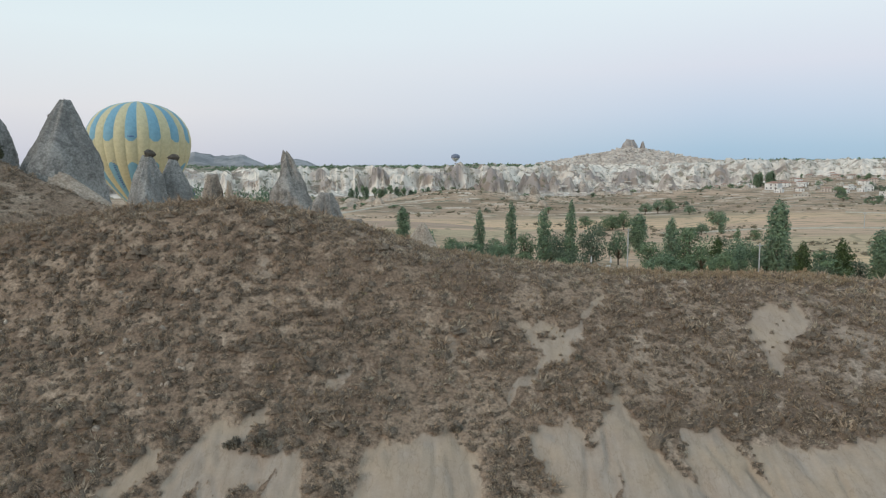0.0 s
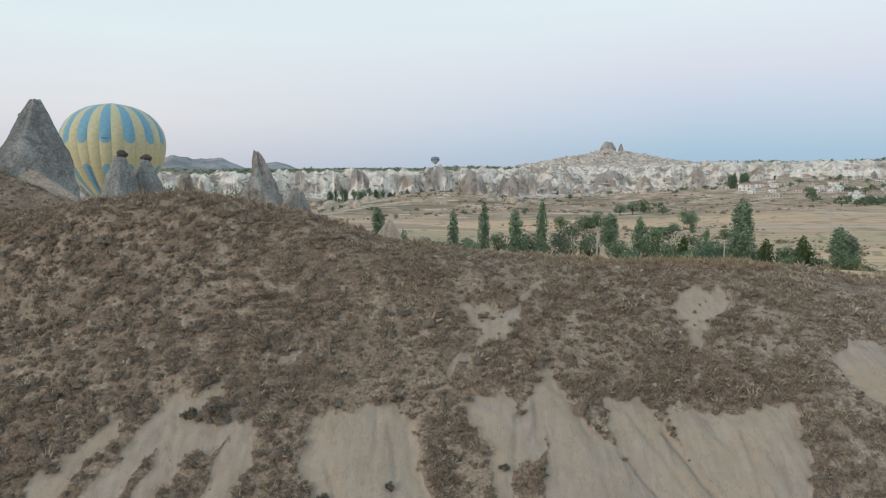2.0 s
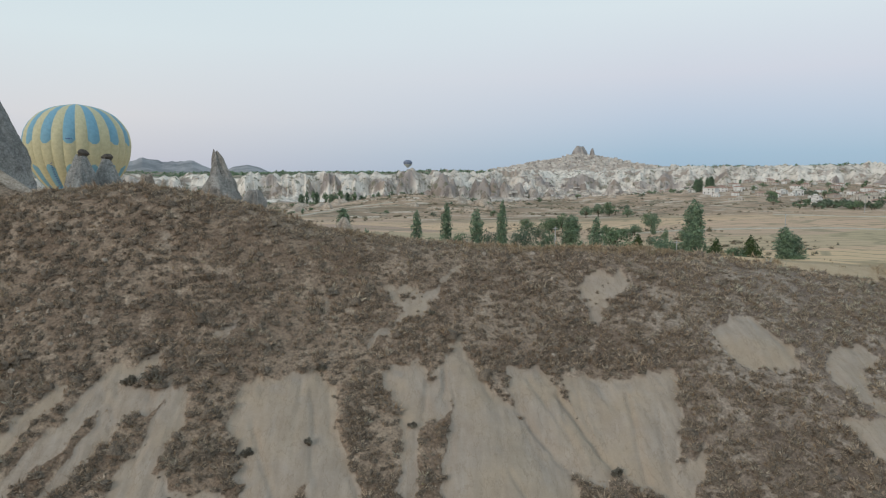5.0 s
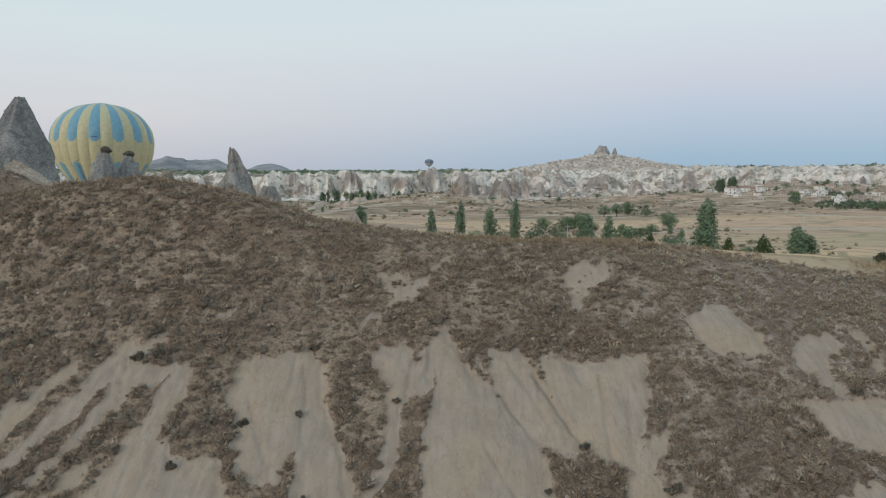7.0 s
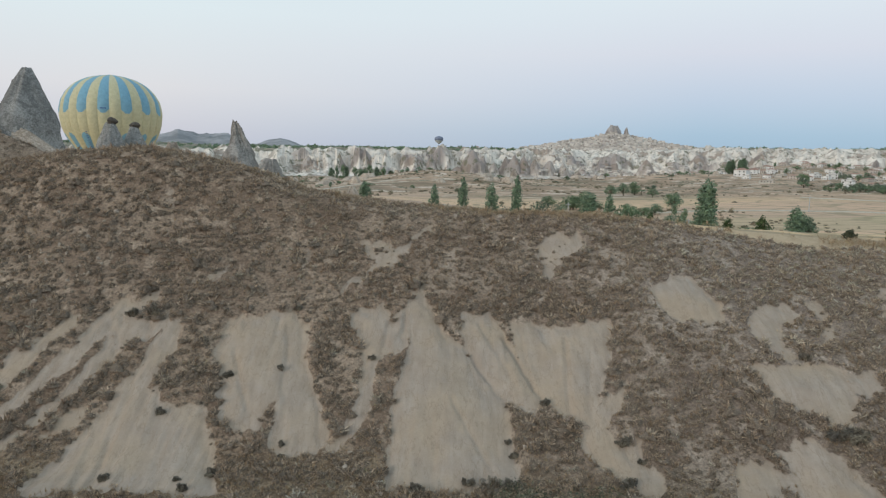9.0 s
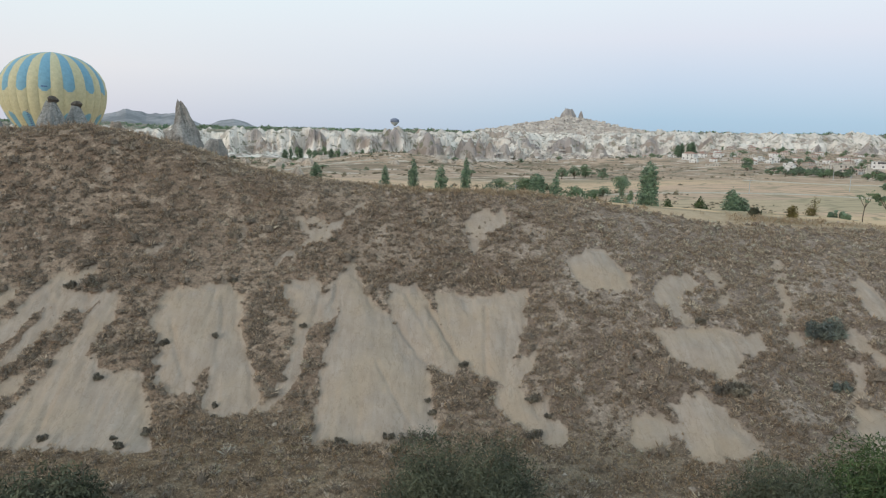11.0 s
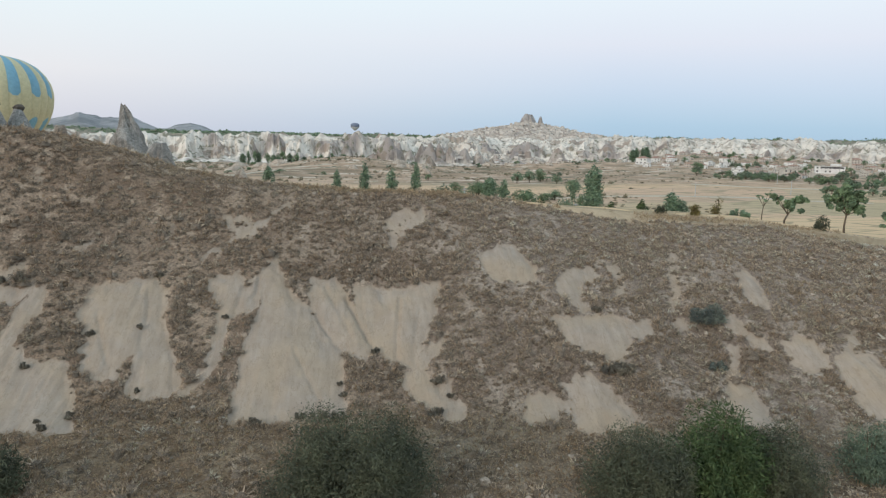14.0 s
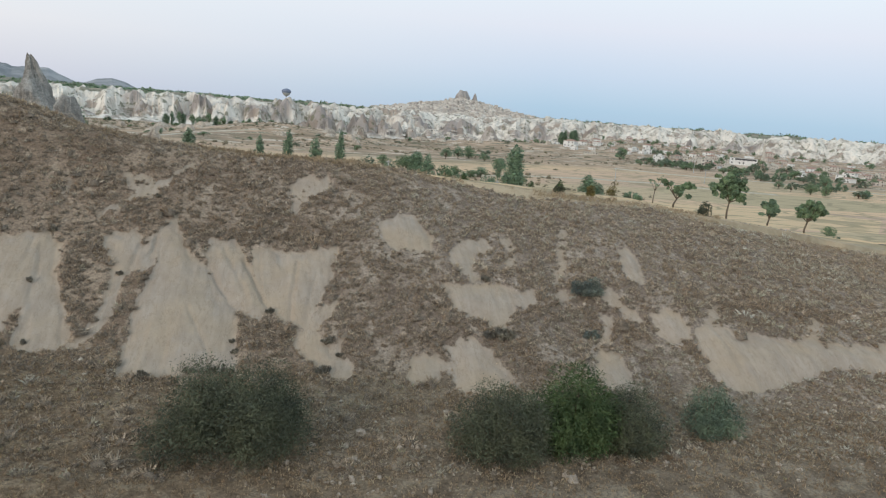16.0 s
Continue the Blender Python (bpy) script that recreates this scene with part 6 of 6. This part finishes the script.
def hip_roof(wide, deep, tall, z):
    bm = bmesh.new()
    w, d = wide / 2 + 0.4, deep / 2 + 0.4
    ridge = max(0.0, w - d)
    low = [bm.verts.new(p) for p in ((-w, -d, z), (w, -d, z), (w, d, z), (-w, d, z))]
    top = [bm.verts.new(p) for p in ((-ridge - 0.1, 0, z + tall), (ridge + 0.1, 0, z + tall))]
    for f in ((low[0], low[1], top[1], top[0]), (low[2], low[3], top[0], top[1]), (low[1], low[2], top[1]), (low[3], low[0], top[0]), (low[3], low[2], low[1], low[0])):
        bm.faces.new(f)
    return bm


def house(wide, deep, storeys, wall_mat, pitched, label, seed):
    s = rng(seed)
    ob = tagged(new("house"), label, "house", "village houses")
    tall = storeys * 3.0
    wall = part("wall", box(wide, deep, tall + 1.5, 0, 0, -1.5, 0.05), wall_mat, ob)
    if pitched:
        part("roof", hip_roof(wide, deep, 2.0, tall), MAT_TILE, ob, "red tiled hip roof")
    else:
        part("roof", box(wide + 0.3, deep + 0.3, 0.35, 0, 0, tall), MAT_FLAT_ROOF, ob)
        part("parapet", box(wide * 0.35, deep * 0.5, 1.8, wide * 0.2, 0.5, tall + 0.35), wall_mat, ob)
    pane = bpy.data.meshes.new("window")
    bm = box(1.2, 0.12, 1.4)
    bm.to_mesh(pane)
    bm.free()
    pane.materials.append(MAT_WINDOW)
    columns = max(2, int(wide / 3.2))
    for floor_number in range(storeys):
        for k in range(columns):
            if s.uniform() < 0.12:
                continue
            x = (k + 0.5) / columns * wide - wide / 2
            mesh_part("window", pane, wall, "", pose(x, -deep / 2 - 0.01, floor_number * 3 + 0.9))
    part("door", box(1.1, 0.14, 2.1, wide * 0.5 - 1.2, -deep / 2 - 0.015, 0), MAT_BARK, wall, "dark wooden door")
    return ob


HOUSES = [house(11, 9, 2, MAT_PLASTER, False, "cream plastered flat-roofed village house", 1), house(12, 9, 2, MAT_WHITE_WALL, True, "white village house with a red tiled roof", 2), house(9, 8, 1, MAT_PINK_WALL, False, "low pinkish stone village house", 3), house(14, 10, 2, MAT_PINK_WALL, True, "pinkish stone village house with a red tiled roof", 4), house(10, 8, 2, MAT_WHITE_WALL, False, "white flat-roofed village house", 5), house(16, 9, 1, MAT_PLASTER, False, "long low cream village building", 6)]


def far_ground(x, y):
    az, r = math.degrees(math.atan2(x, y)), math.hypot(x, y)
    _, _, z, _, _, _ = far_height(np.array(az), np.array(r))
    return max(ground_at(x, y), float(z) if r > 1130 else -99)


s = rng(77)
spots = []
tries = 0
while len(spots) < 232 and tries < 9000:
    tries += 1
    near_part = s.uniform() < 0.5
    az, r = (s.uniform(25, 48), s.uniform(610, 860)) if near_part else (s.uniform(11, 48), s.uniform(850, 1330))
    x, y = r * math.sin(math.radians(az)), r * math.cos(math.radians(az))
    if math.hypot(x - 430, y - 546) > 26 and all((x - a) ** 2 + (y - b) ** 2 > 11.5 ** 2 for a, b in spots):
        spots.append((x, y))
while len(spots) < 288:
    az, r = s.uniform(10.5, 23), s.uniform(1330, 1480)
    x, y = r * math.sin(math.radians(az)), r * math.cos(math.radians(az))
    if all((x - a) ** 2 + (y - b) ** 2 > 11.5 ** 2 for a, b in spots):
        spots.append((x, y))
first_used = set()
for x, y in spots:
    k = int(s.integers(0, len(HOUSES)))
    turn = -math.degrees(math.atan2(x, y)) + s.normal(0, 22)
    size = s.uniform(0.5, 0.85)
    m = pose(x, y, far_ground(x, y), 0, 0, turn) @ Matrix.Diagonal((size, size, size * s.uniform(0.62, 0.92), 1))
    if k in first_used:
        copy_thing(HOUSES[k], m)
    else:
        first_used.add(k)
        HOUSES[k].matrix_basis = pose(x, y, far_ground(x, y), 0, 0, turn)

# the pale three-storey hotel with a row of dark openings under its roof
hx, hy = 430, 546
hotel = house(23, 12, 3, MAT_WHITE_WALL, False, "three-storey white and pink hotel", 9)
hotel["group"] = ""
hotel.matrix_basis = pose(hx, hy, ground_at(hx, hy), 0, 0, -32)
# flat dark slab on the wall, the terrace's shade put into its colour
part("terrace", box(17, 0.3, 1.4, 1, -6.05, 7.2), MAT_WINDOW, hotel, "dark slab painting in the shaded roof terrace")
part("lower_wall", box(23.1, 0.2, 2.6, 0, -6.05, 0.1), MAT_PINK_WALL, hotel, "pinkish ground-floor wall")

# minaret
mx, my = 560, 690
minaret = tagged(new("minaret"), "slender pale stone minaret above the roofs", "minaret")
minaret.location = (mx, my, ground_at(mx, my))
part("shaft", box(2.6, 2.6, 8, 0, 0, -1, 0.3), MAT_PLASTER, minaret)
bm = bmesh.new()
bmesh.ops.create_cone(bm, cap_ends=True, segments=12, radius1=1.1, radius2=0.95, depth=16, matrix=Matrix.Translation((0, 0, 15)))
part("shaft", bm, MAT_PLASTER, minaret)
bm = bmesh.new()
bmesh.ops.create_cone(bm, cap_ends=True, segments=12, radius1=1.0, radius2=1.9, depth=1.2, matrix=Matrix.Translation((0, 0, 19)))
part("balcony", bm, MAT_PLASTER, minaret)
bm = bmesh.new()
bmesh.ops.create_cone(bm, cap_ends=True, segments=12, radius1=1.05, radius2=0.02, depth=5, matrix=Matrix.Translation((0, 0, 25.5)))
part("spire", bm, MAT_FLAT_ROOF, minaret, "grey pointed spire")

# village and hedge trees
for k in range(105):
    az, r = (s.uniform(20, 48), s.uniform(760, 1180)) if k % 2 else (s.uniform(29, 48), s.uniform(570, 760))
    x, y = r * math.sin(math.radians(az)), r * math.cos(math.radians(az))
    if all((x - a) ** 2 + (y - b) ** 2 > 9 ** 2 for a, b in spots):
        plant(FAR_ROUNDS[k % 4], x, y, s.uniform(3.5, 7), s.uniform(6, 12), 7, 8)
for k in range(9):
    x, y = 361 + 3.2 * k + s.normal(0, 1.5), 819 + s.normal(0, 10)
    plant(POPLARS[k % 3], x, y, s.uniform(13, 18), s.uniform(5, 8), 16, 4.2)
# olives and hedge bushes below the village
for k in range(58):
    az, r = s.uniform(31, 48), s.uniform(530, 610)
    x, y = r * math.sin(math.radians(az)), r * math.cos(math.radians(az))
    plant(FAR_ROUNDS[k % 4], x, y, s.uniform(2.6, 5.4), s.uniform(5, 11), 7, 8)
# silvery olives in the corner below the village
for k in range(26):
    az, r = s.uniform(39, 48), s.uniform(430, 545)
    x, y = r * math.sin(math.radians(az)), r * math.cos(math.radians(az))
    plant(FAR_ROUNDS[2 if k % 3 else 1], x, y, s.uniform(2.8, 4.8), s.uniform(6, 10), 7, 8)
# scattered trees and scrub clumps over the middle valley
for k in range(72):
    az, r = s.uniform(-14, 24), s.uniform(430, 1050)
    x, y = r * math.sin(math.radians(az)), r * math.cos(math.radians(az))
    plant(FAR_ROUNDS[k % 4], x, y, s.uniform(2.0, 4.5), s.uniform(4, 9), 7, 8)
for k in range(16):
    x, y = -118 + 6.5 * k + s.normal(0, 2), 905 + s.normal(0, 15)
    plant(POPLARS[k % 3] if k % 3 == 0 else FAR_ROUNDS[k % 2], x, y, s.uniform(10, 17), s.uniform(7, 12), 16 if k % 3 == 0 else 7, 4.2 if k % 3 == 0 else 8)

# ---- posts, parasols, hive box ----
def post(x, y, tall, label):
    ob = tagged(new("utility_pole"), label, "pole", "poles in the fields")
    ob.location = (x, y, ground_at(x, y))
    bm = bmesh.new()
    bmesh.ops.create_cone(bm, cap_ends=True, segments=8, radius1=0.22, radius2=0.14, depth=tall + 1, matrix=Matrix.Translation((0, 0, tall / 2 - 0.5)))
    part("shaft", bm, MAT_POST, ob)
    part("crossarm", box(1.6, 0.15, 0.15, 0, 0, tall - 0.6), MAT_POST, ob)
    return ob


for x, y, tall in ((78.6, 173.6, 9), (47, 178, 12), (180, 300, 7), (250, 330, 8), (300, 420, 9), (330, 470, 9), (420, 520, 10)):
    post(x, y, tall, "thin grey concrete utility pole in the valley")
for x, y in ((41.8, 197.0), (47.4, 197.4)):
    ob = tagged(new("parasol"), "closed white parasol on the terrace behind the ridge", "parasol", "terrace parasols")
    ob.location = (x, y, ground_at(x, y))
    bm = bmesh.new()
    bmesh.ops.create_cone(bm, cap_ends=True, segments=8, radius1=0.05, radius2=0.05, depth=2.4, matrix=Matrix.Translation((0, 0, 1.2)))
    part("pole", bm, MAT_POST, ob)
    bm = bmesh.new()
    bmesh.ops.create_cone(bm, cap_ends=True, segments=10, radius1=0.32, radius2=0.06, depth=1.9, matrix=Matrix.Translation((0, 0, 2.3)))
    part("canopy", bm, MAT_SAIL, ob, "folded white canopy")
ob = tagged(new("low_wall", None), "low white terrace wall", "wall")
ob.location = (44.6, 198.0, ground_at(44.6, 198.0))
part("wall", box(6.0, 0.35, 0.7, 0, 0, -0.2, 0.03), MAT_WHITE_WALL, ob)
ob = tagged(new("hive_box"), "weathered wooden box at the edge of the stubble", "box")
ob.location = (90.2, 49.3, ground_at(90.2, 49.3))
part("body", box(0.75, 0.6, 0.7, 0, 0, -0.05, 0.02), MAT_BARK, ob)
part("lid", box(0.82, 0.68, 0.08, 0, 0, 0.65, 0.01), MAT_CAP, ob, "dark flat lid")
